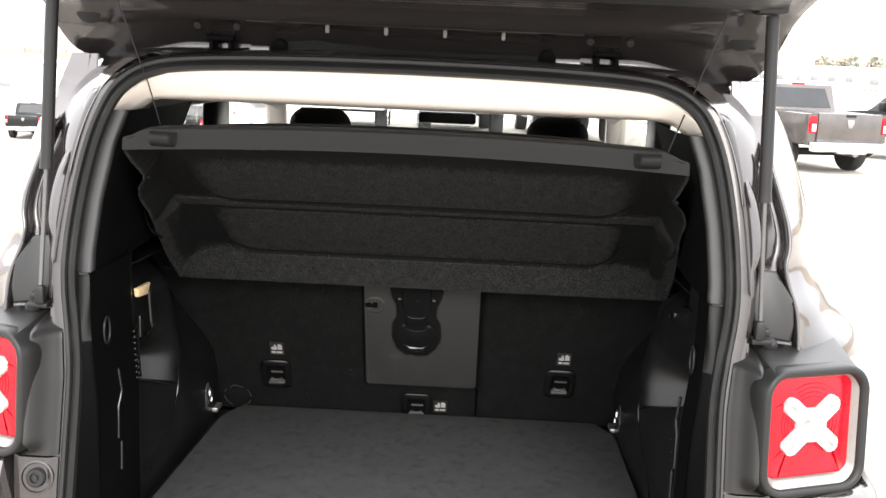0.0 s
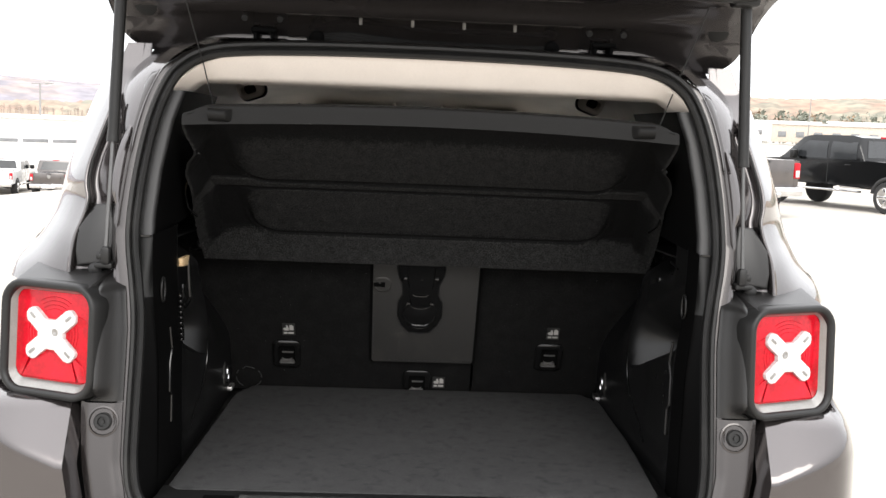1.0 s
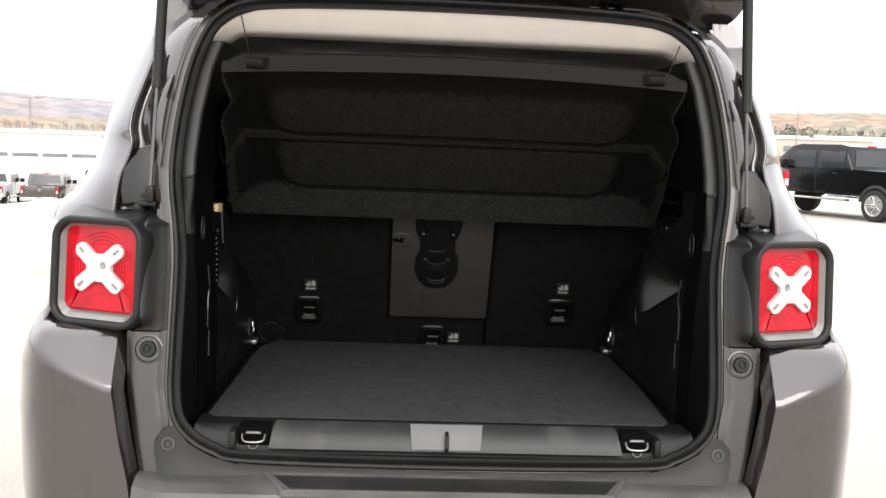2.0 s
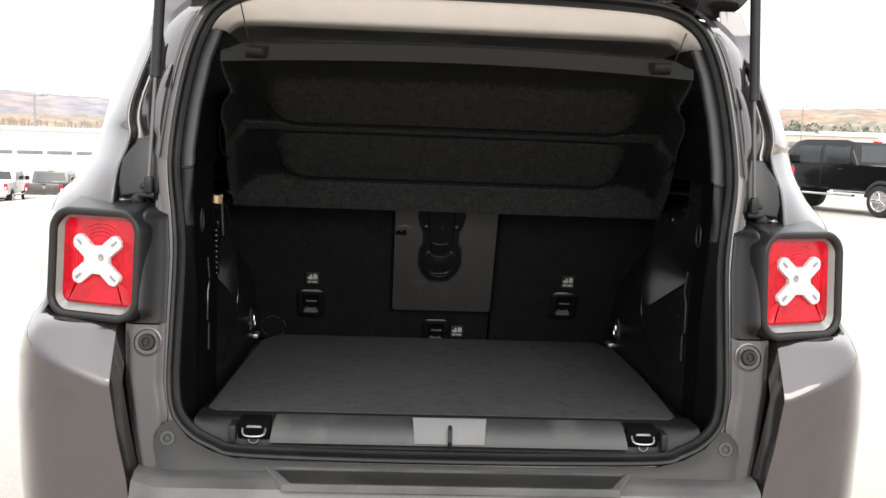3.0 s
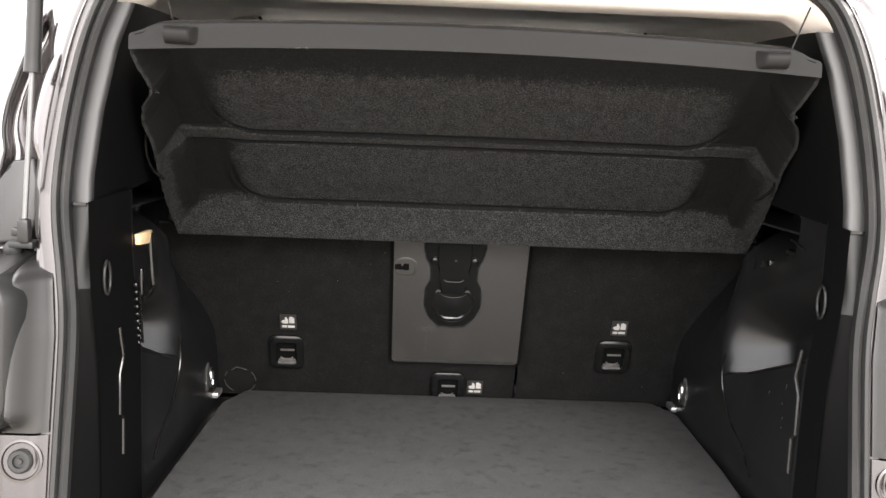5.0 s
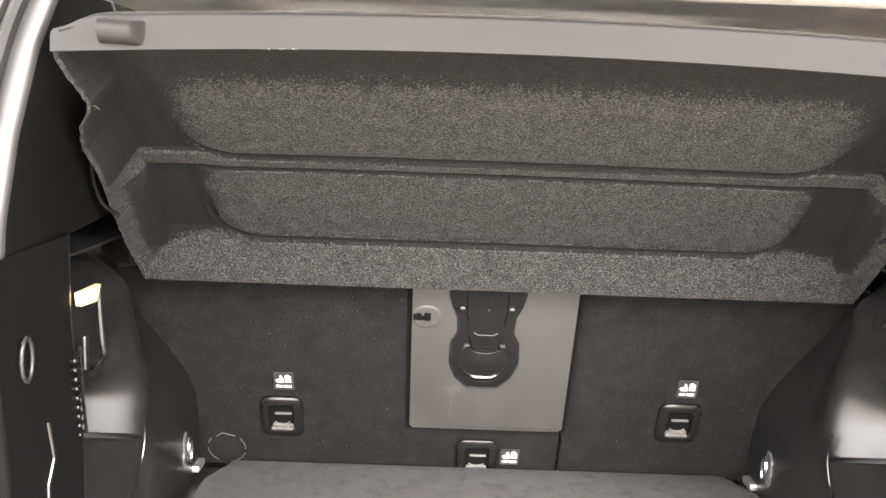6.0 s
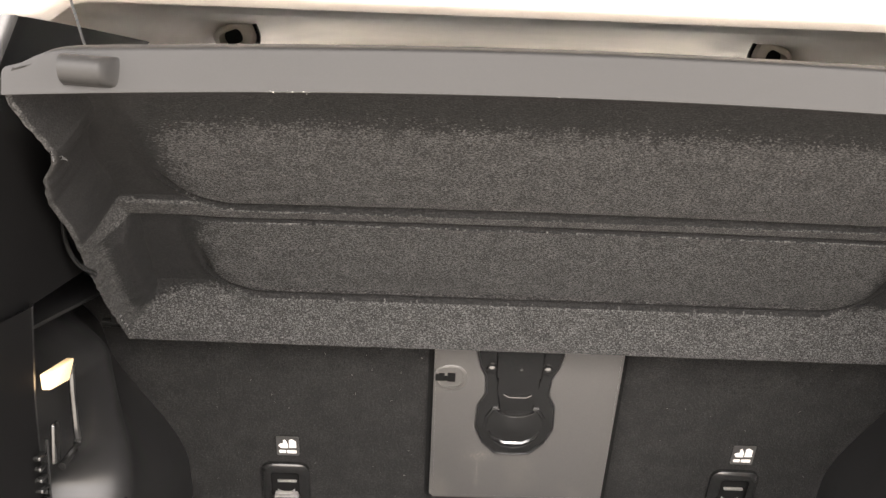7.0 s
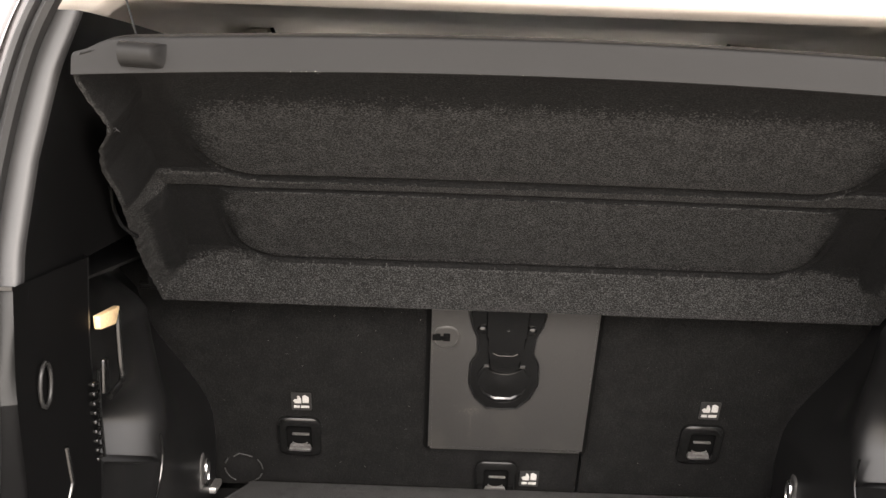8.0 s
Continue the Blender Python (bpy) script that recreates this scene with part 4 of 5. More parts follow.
for s in (-1, 1):
    top, mid, low = Vector((s * 0.593, 0.112, 1.752)), Vector((s * 0.604, 0.092, 1.452)), Vector((s * 0.611, 0.070, 1.250))
    st = part("gas_strut", tube([mid, mid.lerp(top, 0.5), top], 0.0108, 14), BLACK, car, "black gas strut cylinder")
    part("rod", tube([low, mid.lerp(top, 0.05)], 0.0038, 10), ROD, st, "grey steel rod")
    part("end_cap", tube([mid + (mid - low).normalized() * -0.003, mid + (mid - low).normalized() * 0.01], 0.0115, 14), BLACK, st)
    part("ball_socket", join(box(0.017, 0.018, 0.034, low.x, low.y - 0.002, 1.236, 0.005), box(0.011, 0.014, 0.012, low.x + s * 0.012, low.y, 1.234, 0.003), box(0.034, 0.028, 0.010, low.x + s * 0.006, low.y + 0.01, 1.216, 0.003)), BLACK, st, "black plastic ball socket")
    part("upper_mount", box(0.05, 0.04, 0.03, s * 0.585, 0.10, 1.768, 0.006), BLACK, st)
part("shelf_cord", tube([(-0.432, 0.165, 1.528), (-0.446, 0.144, 1.60), (-0.466, 0.093, 1.70), (-0.478, 0.062, 1.762)], 0.0013, 6), RUBBER, car, "thin black shelf cord")
part("shelf_cord", tube([(0.446, 0.166, 1.500), (0.477, 0.150, 1.60), (0.507, 0.13, 1.70), (0.520, 0.11, 1.752)], 0.0013, 6), RUBBER, car, "thin black shelf cord")


# ---- the car: cargo space ----
def side_x(y, z, s=1):
    """Half width of the cargo side trim, with the bin beside the wheel arch and the pocket below its edge."""
    x = 0.508 - 0.016 * smooth(0.05, 0.70, y)
    edge = 0.962 + (0.44 - y) * 0.38
    start = 0.13 if s > 0 else 0.245
    lean = 0.30 * max(0.0, z - edge)
    if start < y < 0.475 + lean:
        fade = 0.20 + 0.80 * smooth(edge + (0.15 if s > 0 else 0.12), edge + 0.05, z)
        if z < edge - 0.004:
            x += 0.014 * smooth(start, start + 0.04, y) * smooth(0.475, 0.33, y) * smooth(0.80, 0.845, z)
        else:
            x += (0.105 if s > 0 else 0.085) * smooth(edge - 0.005, edge + 0.004, z) * fade * smooth(0.475 + lean, 0.38 + lean, y) * smooth(start, start + 0.03, y)
    x += 0.09 * smooth(1.16, 1.25, z) * smooth(0.26, 0.42, y)
    x += 0.012 * smooth(1.02, 1.20, z)
    # the trim swells over the wheel and falls back above it
    x += 0.085 * smooth(0.92, 1.14, z) * smooth(0.46, 0.62, y)
    return x


def side_trim(s, y0, y1, n):
    ys = [y0 + (y1 - y0) * k / n for k in range(n + 1)]
    zs = [0.775 + 0.505 * k / 126 for k in range(127)]

    def fn(u, v):
        y, z = ys[round(u * n)], zs[round(v * 126)]
        # rows run along the slanting edge of the bin
        z += (0.30 - max(0.13, min(0.475, y))) * 0.38 * smooth(0.78, 1.0, z) * smooth(1.28, 1.05, z)
        return s * side_x(y, z, s), y, z
    return grid(fn, n, 126)


def jamb(s, z0, z1):
    """Trim from the seal inwards to the side trim."""
    def fn(u, v):
        z = z0 + (z1 - z0) * v
        x0, x1 = edge_x(max(z, 0.80)) - 0.018, side_x(0.058, z)
        k = smooth(1.15, 1.265, z)
        deep = max(0.012, 0.060 - rear_y(z))
        xr, yr = x0 + (x1 - x0) * u, deep * u
        c = spline([(x0, 0.003, 0), (x0 - 0.5 * (x0 - x1), 0.0, 0), (x1 + 0.004, 0.003, 0), (x1, 0.012, 0), (x1, deep, 0)], 4)[round(u * 16)]
        return s * (xr + (c.x - xr) * k), rear_y(z) + 0.004 + yr + (c.y - yr) * k, z
    return grid(fn, 16, 40)


def upper_pillar(s):
    """Upper pillar trim above the seam: a flat face with a crisp inner edge."""
    prof = spline([(0.002, 0.005), (-0.005, 0.0015), (-0.014, 0.0), (-0.0225, 0.0005), (-0.0262, 0.004), (-0.0275, 0.012), (-0.029, 0.05), (-0.024, 0.20), (-0.004, 0.47)], 4)

    def strip(i0, i1):
        def fn(u, v):
            z = 1.276 + 0.275 * v
            p = prof[i0 + round(u * (i1 - i0))]
            return s * (edge_x(z) - 0.020 + p.x), rear_y(z) + 0.004 + p.y, z
        return grid(fn, i1 - i0, 20)
    return solid(strip(0, 20), 0.002), strip(20, 32)


for s in (-1, 1):
    cut_y = 0.128 if s > 0 else 0.243
    tr = part("side_trim", side_trim(s, cut_y, 0.775, 96), TRIM, car, "black moulded cargo side trim with a wheel-arch bin")
    part("side_trim_front", side_trim(s, 0.055, cut_y, 24), GRAINED, tr, "coarse-grained trim beside the opening, blackened for its shade")
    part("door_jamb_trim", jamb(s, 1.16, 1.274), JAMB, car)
    # The lower jamb is a blackened copy with its shade in the colour.
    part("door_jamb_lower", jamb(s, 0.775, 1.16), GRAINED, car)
    face, inside = upper_pillar(s)
    pt = part("pillar_trim", face, PILLAR, car, "satin black upper pillar trim")
    # Inner face is pillar plastic too, blackened to paint its shade.
    part("pillar_return", inside, GRAINED, pt, "inner pillar face, the same plastic blackened for its shade")
    part("pillar_backing", grid(lambda u, v: (s * (edge_x(1.16 + 0.46 * v) - 0.004 + 0.055 * u), rear_y(1.16 + 0.46 * v) + 0.080, 1.16 + 0.46 * v), 3, 10), TRIM, car)
    part("seam_strip", box(0.035, 0.004, 0.004, s * 0.547, rear_y(1.274) + 0.002, 1.2745), PIANO, car)
    part("belt_ledge", solid(grid(lambda u, v: (s * (side_x(0.30, 1.25) - 0.005 + 0.10 * u), 0.16 + 0.62 * v, 1.248 + 0.010 * u - 0.02 * v), 6, 10), 0.004), TRIM, car)
    # bag hook ring, rib line, lashing eye
    hk = part("bag_hook", sweep([(s * 0.514, 0.112 + 0.014 * math.cos(a * 0.5236), 1.166 + 0.024 * math.sin(a * 0.5236)) for a in range(12)], circle(0.0024, 8), True, up=(1, 0, 0)), BLACK, tr)
    part("trim_rib", tube([(s * 0.509, 0.150, 1.085), (s * 0.507, 0.160, 1.040), (s * 0.507, 0.142, 1.015), (s * 0.507, 0.140, 0.955), (s * 0.506, 0.152, 0.945), (s * 0.506, 0.150, 0.89)], 0.0030, 8), PIANO if s < 0 else BLACK, tr)
    part("pocket_edge", tube(spline([(s * 0.4945, 0.452, 0.995), (s * 0.494, 0.458, 0.955), (s * 0.4945, 0.435, 0.915), (s * 0.495, 0.39, 0.885), (s * 0.4955, 0.33, 0.862), (s * 0.496, 0.28, 0.83)], 5), 0.0018, 8), PIANO, tr, "glossy moulded edge")
    eye = part("lashing_eye", slab(rrect(0.030, 0.060, 0.008), 0.005, pose(s * 0.497, 0.678, 0.852, 90, 0, -90 * s), 0.002), STEEL, tr, "zinc lashing eye")
    part("loop", sweep([(s * 0.484, 0.678 + 0.010 * math.cos(a * 0.5236), 0.850 + 0.021 * math.sin(a * 0.5236)) for a in range(12)], circle(0.0030, 8), True, up=(1, 0, 0)), CHROME, eye)
    part("corner_anchor", box(0.034, 0.045, 0.012, s * 0.497, 0.748, 0.797, 0.003), STEEL, car, "small metal floor anchor")
    for k in range(9 if s < 0 else 0):
        part("vent_slat", box(0.008, 0.018, 0.0045, -0.5065, 0.228 + 0.0015 * (8 - k), 1.040 + 0.0118 * k, 0.0015, m=None), PIANO, tr)
    if s < 0:
        part("vent_strip", tube([(-0.5055, 0.2585, 1.034), (-0.5060, 0.2480, 1.090), (-0.5065, 0.2445, 1.146)], 0.0022, 6), PIANO, tr, "narrow upright moulding")
# cargo lamp with its moulded frame and the latch pieces on the facing trim
def wall_slab(corners, thick, out):
    """A block over four corners of a wall, thickened along out."""
    bm = bmesh.new()
    lo = [bm.verts.new(Vector(c)) for c in corners]
    hi = [bm.verts.new(Vector(c) + Vector(out) * thick) for c in corners]
    bm.faces.new(lo[::-1])
    bm.faces.new(hi)
    for i in range(4):
        bm.faces.new((lo[i], lo[(i + 1) % 4], hi[(i + 1) % 4], hi[i]))
    bmesh.ops.bevel(bm, geom=bm.edges[:], offset=0.0015, segments=2, profile=0.5, affect='EDGES')
    return bm


cl = part("cargo_lamp", wall_slab([(-0.519, 0.263, 1.2065), (-0.519, 0.267, 1.189), (-0.519, 0.3195, 1.184), (-0.519, 0.335, 1.204)], 0.009, (1, 0, 0)), AMBER, car, "small warm cargo lamp lens")
part("lamp_frame", tube(spline([(-0.5135, 0.335, 1.198), (-0.5125, 0.334, 1.170), (-0.511, 0.337, 1.130), (-0.5105, 0.338, 1.106), (-0.5105, 0.293, 1.098)], 4), 0.0042, 8), PIANO, cl)
part("lamp_slot", box(0.006, 0.018, 0.044, -0.5125, 0.283, 1.128, 0.003), PIANO, cl)
catch = part("trim_catch", box(0.03, 0.07, 0.012, 0.556, 0.30, 1.205, 0.004), PIANO, car)
part("catch_edge", tube(spline([(0.536, 0.300, 1.230), (0.534, 0.268, 1.228), (0.533, 0.236, 1.224)], 4), 0.0022, 8), PIANO, catch, "glossy moulded edge")
part("trim_clip", slab([(-0.005, 0), (0.006, 0.003), (0.001, 0.017)], 0.004, pose(0.530, 0.402, 1.166, 90, 0, -28), 0.001), GRAINED, car, "grey triangular trim clip")
part("clip_slot", box(0.016, 0.012, 0.012, 0.543, 0.392, 1.176, 0.003), PIANO, car)
part("trim_seam", tube([(0.529, 0.436, 1.176), (0.5275, 0.433, 1.168), (0.526, 0.430, 1.158)], 0.0013, 6), GRAINED, car)
# moulded bosses and rubbed spots in the pocket of the facing trim
for y, z, rad, tall in ((0.286, 0.976, 0.004, 2.0), (0.218, 1.006, 0.005, 1.6), (0.229, 0.975, 0.006, 0.9), (0.222, 0.953, 0.0045, 1.1), (0.224, 0.936, 0.004, 1.5)):
    boss = lathe([(rad * 0.8, 0), (rad * 0.7, 0.0009), (rad * 0.4, 0.0016), (0.0003, 0.0018)], 12, pose(0, 0, 0))
    for q in boss.verts:
        q.co.y *= tall
    boss.transform(pose(0.5178, y, z, 0, -90, 0) @ pose(0, 0, 0, 0, 0, 68))
    part("moulded_boss", boss, LIP, car, "rubbed moulded boss")


def sill():
    prof = [(0.062, 0.789), (0.03, 0.791), (-0.005, 0.788), (-0.020, 0.772), (-0.034, 0.748), (-0.040, 0.742)]

    def fn(u, v):
        a = 2 * u - 1
        k = v * (len(prof) - 1)
        i = min(int(k), len(prof) - 2)
        t = k - i
        y, z = (prof[i][j] + (prof[i + 1][j] - prof[i][j]) * t for j in (0, 1))
        x = a * 0.500
        up = max(0, edge_low(x) - 0.722)
        up *= smooth(0.25, 0.85, v)
        return x, y + rear_y(0.935 + up), z + up * 0.9
    return grid(fn, 70, 14)


part("sill_trim", sill(), SILLTRIM, car, "black plastic loading sill")
def scuff_plate():
    def fn(u, v):
        a = radians(8 + 62 * v)
        x = (2 * u - 1) * (0.342 + 0.010 * v)
        return x, 0.010 - 0.050 * math.sin(a) / math.sin(radians(70)), 0.7505 + 0.043 * (math.cos(a) - math.cos(radians(70))) / (1 - math.cos(radians(70)))
    return solid(grid(fn, 40, 12), -0.004)


part("scuff_plate", scuff_plate(), SCUFFED, car, "satin dark grey scuff plate with rubbed streaks")
latch_cover = part("latch_cover", slab([(-0.071, 0), (0.067, 0), (0.071, 0.053), (-0.075, 0.053)], 0.006, pose(0, -0.0405, 0.7525, 61, 0, 0), 0.002), SILVER, car, "lighter grey latch cover plate")
latch_cover.data.materials[0] = mat("mid_grey_plate", (0.12, 0.12, 0.12), 0.42, 0.1, 0.1, 800, 0, (0.10, 0.10, 0.10), 8)
part("striker", sweep([(-0.002, -0.050, 0.757), (-0.002, -0.058, 0.765), (-0.002, -0.052, 0.785), (-0.002, -0.040, 0.790)], circle(0.0042, 8), up=(1, 0, 0)), BLACK, latch_cover, "dark striker loop")
for s in (-1, 1):
    # A solid black block stands for the shaded hollow of the well.
    well = part("tie_down", box(0.064, 0.05, 0.042, s * 0.383, -0.006, 0.769, 0.004), VOID, car, "tie-down well with its inner shade painted black")
    hook = [(s * 0.383 - 0.022, -0.030, 0.775), (s * 0.383 - 0.020, -0.040, 0.767), (s * 0.383 - 0.010, -0.044, 0.764), (s * 0.383 + 0.010, -0.044, 0.764), (s * 0.383 + 0.020, -0.040, 0.767), (s * 0.383 + 0.022, -0.030, 0.775)]
    part("hook_loop", sweep(spline(hook, 4), circle(0.0021, 8), up=(0, 0, 1)), STEEL, well, "zinc tie-down loop")
    part("hook_plate", slab([(-0.016, 0), (0.016, 0), (0.013, 0.005), (-0.013, 0.005)], 0.003, pose(s * 0.383, -0.0335, 0.777, 62, 0, 0), 0.001), ROD, well, "zinc plate behind the loop")
    part("loop_cup", sweep([(s * 0.383 + 0.009 * math.cos(radians(q)), -0.040, 0.757 + 0.008 * math.sin(radians(q))) for q in range(180, 361, 20)], circle(0.0013, 6), up=(0, 1, 0)), STEEL, well)
    part("sill_divider", box(0.014, 0.078, 0.034, s * 0.423, -0.010, 0.769, 0.004), SILLTRIM, car)


# cargo floor board
def floor_board():
    out = [(-0.490, 0.062), (-0.470, 0.036), (0.456, 0.036), (0.476, 0.066), (0.490, 0.40), (0.492, 0.690), (0.488, 0.708), (0.455, 0.788), (0.44, 0.794), (-0.425, 0.794), (-0.437, 0.786), (-0.466, 0.700), (-0.470, 0.680), (-0.476, 0.40)]
    bm = slab(out, 0.018, pose(0, 0, 0.774), 0.006, 3)
    return bm


load_floor = thing("load_floor", "flat black carpeted cargo floor board, dusty and scuffed", "cargo floor", 0, 0, 0)
part("board", floor_board(), FLOORCARPET, load_floor)
part("under_floor", box(1.06, 0.80, 0.02, 0, 0.40, 0.762), TRIM, car)


# header and headliner
def header():
    def fn(u, v):
        a = 2 * u - 1
        x = a * 0.522
        b = abs(a)
        ztop = lerp([(0.0, 1.640), (0.25, 1.637), (0.40, 1.624), (0.455, 1.606), (0.49, 1.580), (0.515, 1.548), (0.525, 1.535)], abs(x))
        zlow = 1.574 - 0.038 * smooth(0.86, 1.0, b)
        ylow = 0.186 + 0.010 * smooth(0.80, 1.0, b)
        t = v
        z = ztop + (zlow - ztop) * t
        y = rear_y(ztop) + 0.006 + (ylow - rear_y(ztop) - 0.006) * (t ** 1.15) + 0.0
        if v > 0.85:
            y += 0.030 * ((v - 0.85) / 0.15) ** 2
        return x, y, z
    return solid(grid(fn, 70, 16), 0.004)


part("rear_header", header(), BEIGE, car, "light beige cloth-covered rear header")


def headliner():
    def fn(u, v):
        a = 2 * u - 1
        y = 0.212 + 1.97 * v
        z = lerp([(0.0, 1.575), (0.06, 1.592), (0.2, 1.600), (0.45, 1.618), (0.6, 1.617), (0.8, 1.600), (0.93, 1.574), (1.0, 1.552)], v)
        z += 0.022 * smooth(0.78, 0.62, abs(a)) * smooth(0.30, 0.38, v) * smooth(0.92, 0.82, v)
        z -= 0.085 * smooth(0.82, 1.0, abs(a)) ** 1.4
        return a * 0.640, y, z
    return solid(grid(fn, 60, 60), 0.004)


part("headliner", headliner(), BEIGE, car, "light beige headliner")
for s in (-1, 1):
    for x, y, z in ((0.522, 1.275, 1.603), (0.500, 2.105, 1.557)):
        mh = pose(s * x, y - 0.016, z - 0.010, 108, 0, 24 * s) @ pose(0, 0, 0, 0, 0, -16 * s)
        gh = part("coat_hook", frame_slab(rrect(0.092, 0.058, 0.024), rrect(0.056, 0.028, 0.012), 0.020, mh, 0.008), BEIGE, car, "folding beige coat hook")
        part("hook_recess", slab(rrect(0.106, 0.072, 0.028), 0.004, mh @ pose(0, 0, -0.003)), TRIM, gh, "dark hook recess")
    vis = part("sun_visor", box(0.36, 0.20, 0.022, s * 0.26, 2.02, 1.538, 0.009, m=None), BEIGE, car, "beige sun visor")
    part("vanity_mirror", box(0.14, 0.10, 0.002, s * 0.26, 2.02, 1.5255), MIRROR, vis)
    part("visor_hinge", tube([(s * 0.09, 1.95, 1.538), (s * 0.09, 1.95, 1.58)], 0.006), BEIGE, vis)
    # cabin flank: pillars, rails, doors
    part("rear_pillar", box(0.05, 0.40, 0.34, s * 0.655, 0.745, 1.38, 0.012), TRIM, car)
    part("centre_pillar", box(0.05, 0.15, 0.34, s * 0.660, 1.385, 1.38, 0.012), TRIM, car)
    part("roof_side_rail", box(0.06, 1.75, 0.09, s * 0.650, 1.40, 1.565, 0.02), BEIGE, car)
    part("front_pillar", sweep([(s * 0.63, 2.06, 1.585), (s * 0.70, 2.55, 1.27), (s * 0.74, 2.85, 1.10)], rrect(0.06, 0.08, 0.02, 3), up=(1, 0, 0)), BEIGE, car)
    part("door_inner", box(0.06, 2.2, 0.70, s * 0.70, 1.70, 0.88, 0.02), FABRIC, car)
    part("quarter_lining", box(0.02, 0.62, 0.60, s * 0.665, 0.50, 0.95, 0.01), TRIM, car)
    gl = part("rear_side_glass", box(0.004, 0.40, 0.30, s * 0.668, 1.13, 1.38), GLASS, car)
    gl.visible_shadow = False
    gl = part("front_side_glass", box(0.004, 0.85, 0.30, s * 0.675, 1.90, 1.38), GLASS, car)
    gl.visible_shadow = False
    part("trim_button", lathe([(0.011, 0), (0.011, 0.003), (0.008, 0.005), (0.001, 0.005)], 16, pose(s * 0.548, 0.47, 1.535, 90, 0, -90 * s)), SATIN, car)
ws = part("windshield", solid(grid(lambda u, v: ((2 * u - 1) * (0.70 - 0.06 * v), 2.86 - 0.72 * v, 1.10 + 0.47 * v), 10, 8), 0.005), GLASS, car)
ws.visible_shadow = False
mir = part("rear_view_mirror", box(0.22, 0.03, 0.044, 0.01, 2.16, 1.462, 0.012), PIANO, car, "black rear-view mirror")
part("mirror_glass", slab(rrect(0.20, 0.034, 0.010), 0.002, pose(0.01, 2.1435, 1.462, 90, 0, 0)), MIRROR, mir)
part("dashboard", box(1.36, 0.40, 0.34, 0, 2.60, 0.92, 0.06, 4), BLACK, car)
part("cabin_floor", box(1.40, 2.0, 0.03, 0, 1.80, 0.46), FABRIC, car)


# ---- seats ----
def back_y(z):
    """The leaning plane of the rear seat backs."""
    return 0.772 - 0.43 * (z - 0.879)


SEAT_TILT = math.degrees(math.atan(0.43))


def seat_pose(x, z, off=0.0):
    """On the seat back: local x right, y up the back, z towards the cargo space."""
    return pose(x, back_y(z) - off, z, 90 + SEAT_TILT, 0, 0)


def seat_back(x0, x1, label):
    t = thing("rear_seat", label, "car seat", (x0 + x1) / 2, back_y(0.78), 0.78, group="rear seats")
    inv = pose(-(x0 + x1) / 2, -back_y(0.78), -0.78)
    h = (1.40 - 0.775) / math.cos(radians(SEAT_TILT))
    w = x1 - x0

    def fn(u, v):
        e = 0.010 * (max(0, 1 - u * w / 0.02) ** 2 + max(0, 1 - (1 - u) * w / 0.02) ** 2)
        return ((u - 0.5) * w, v * h, -e + 0.0015 * noise.noise((u * 7 * w + x0 * 9, v * 5, 1)))
    bm = grid(fn, 40, 30)
    m = inv @ seat_pose((x0 + x1) / 2, 0.775)
    bm.transform(m)
    part("back_panel", bm, SEATCARPET, t, "black felt seat-back carpet")
    part("cushion", slab(rrect(w - 0.01, h, 0.05), 0.10, m @ pose(0, h / 2, -0.125), 0.02), FABRIC, t)
    part("base", box(w - 0.02, 0.50, 0.20, 0, 0.30, -0.22, 0.05, 3), FABRIC, t)
    part("headrest", box(0.24, 0.09, 0.13, 0, -0.14, 0.60, 0.035, 3), FABRIC, t)
    return t, inv


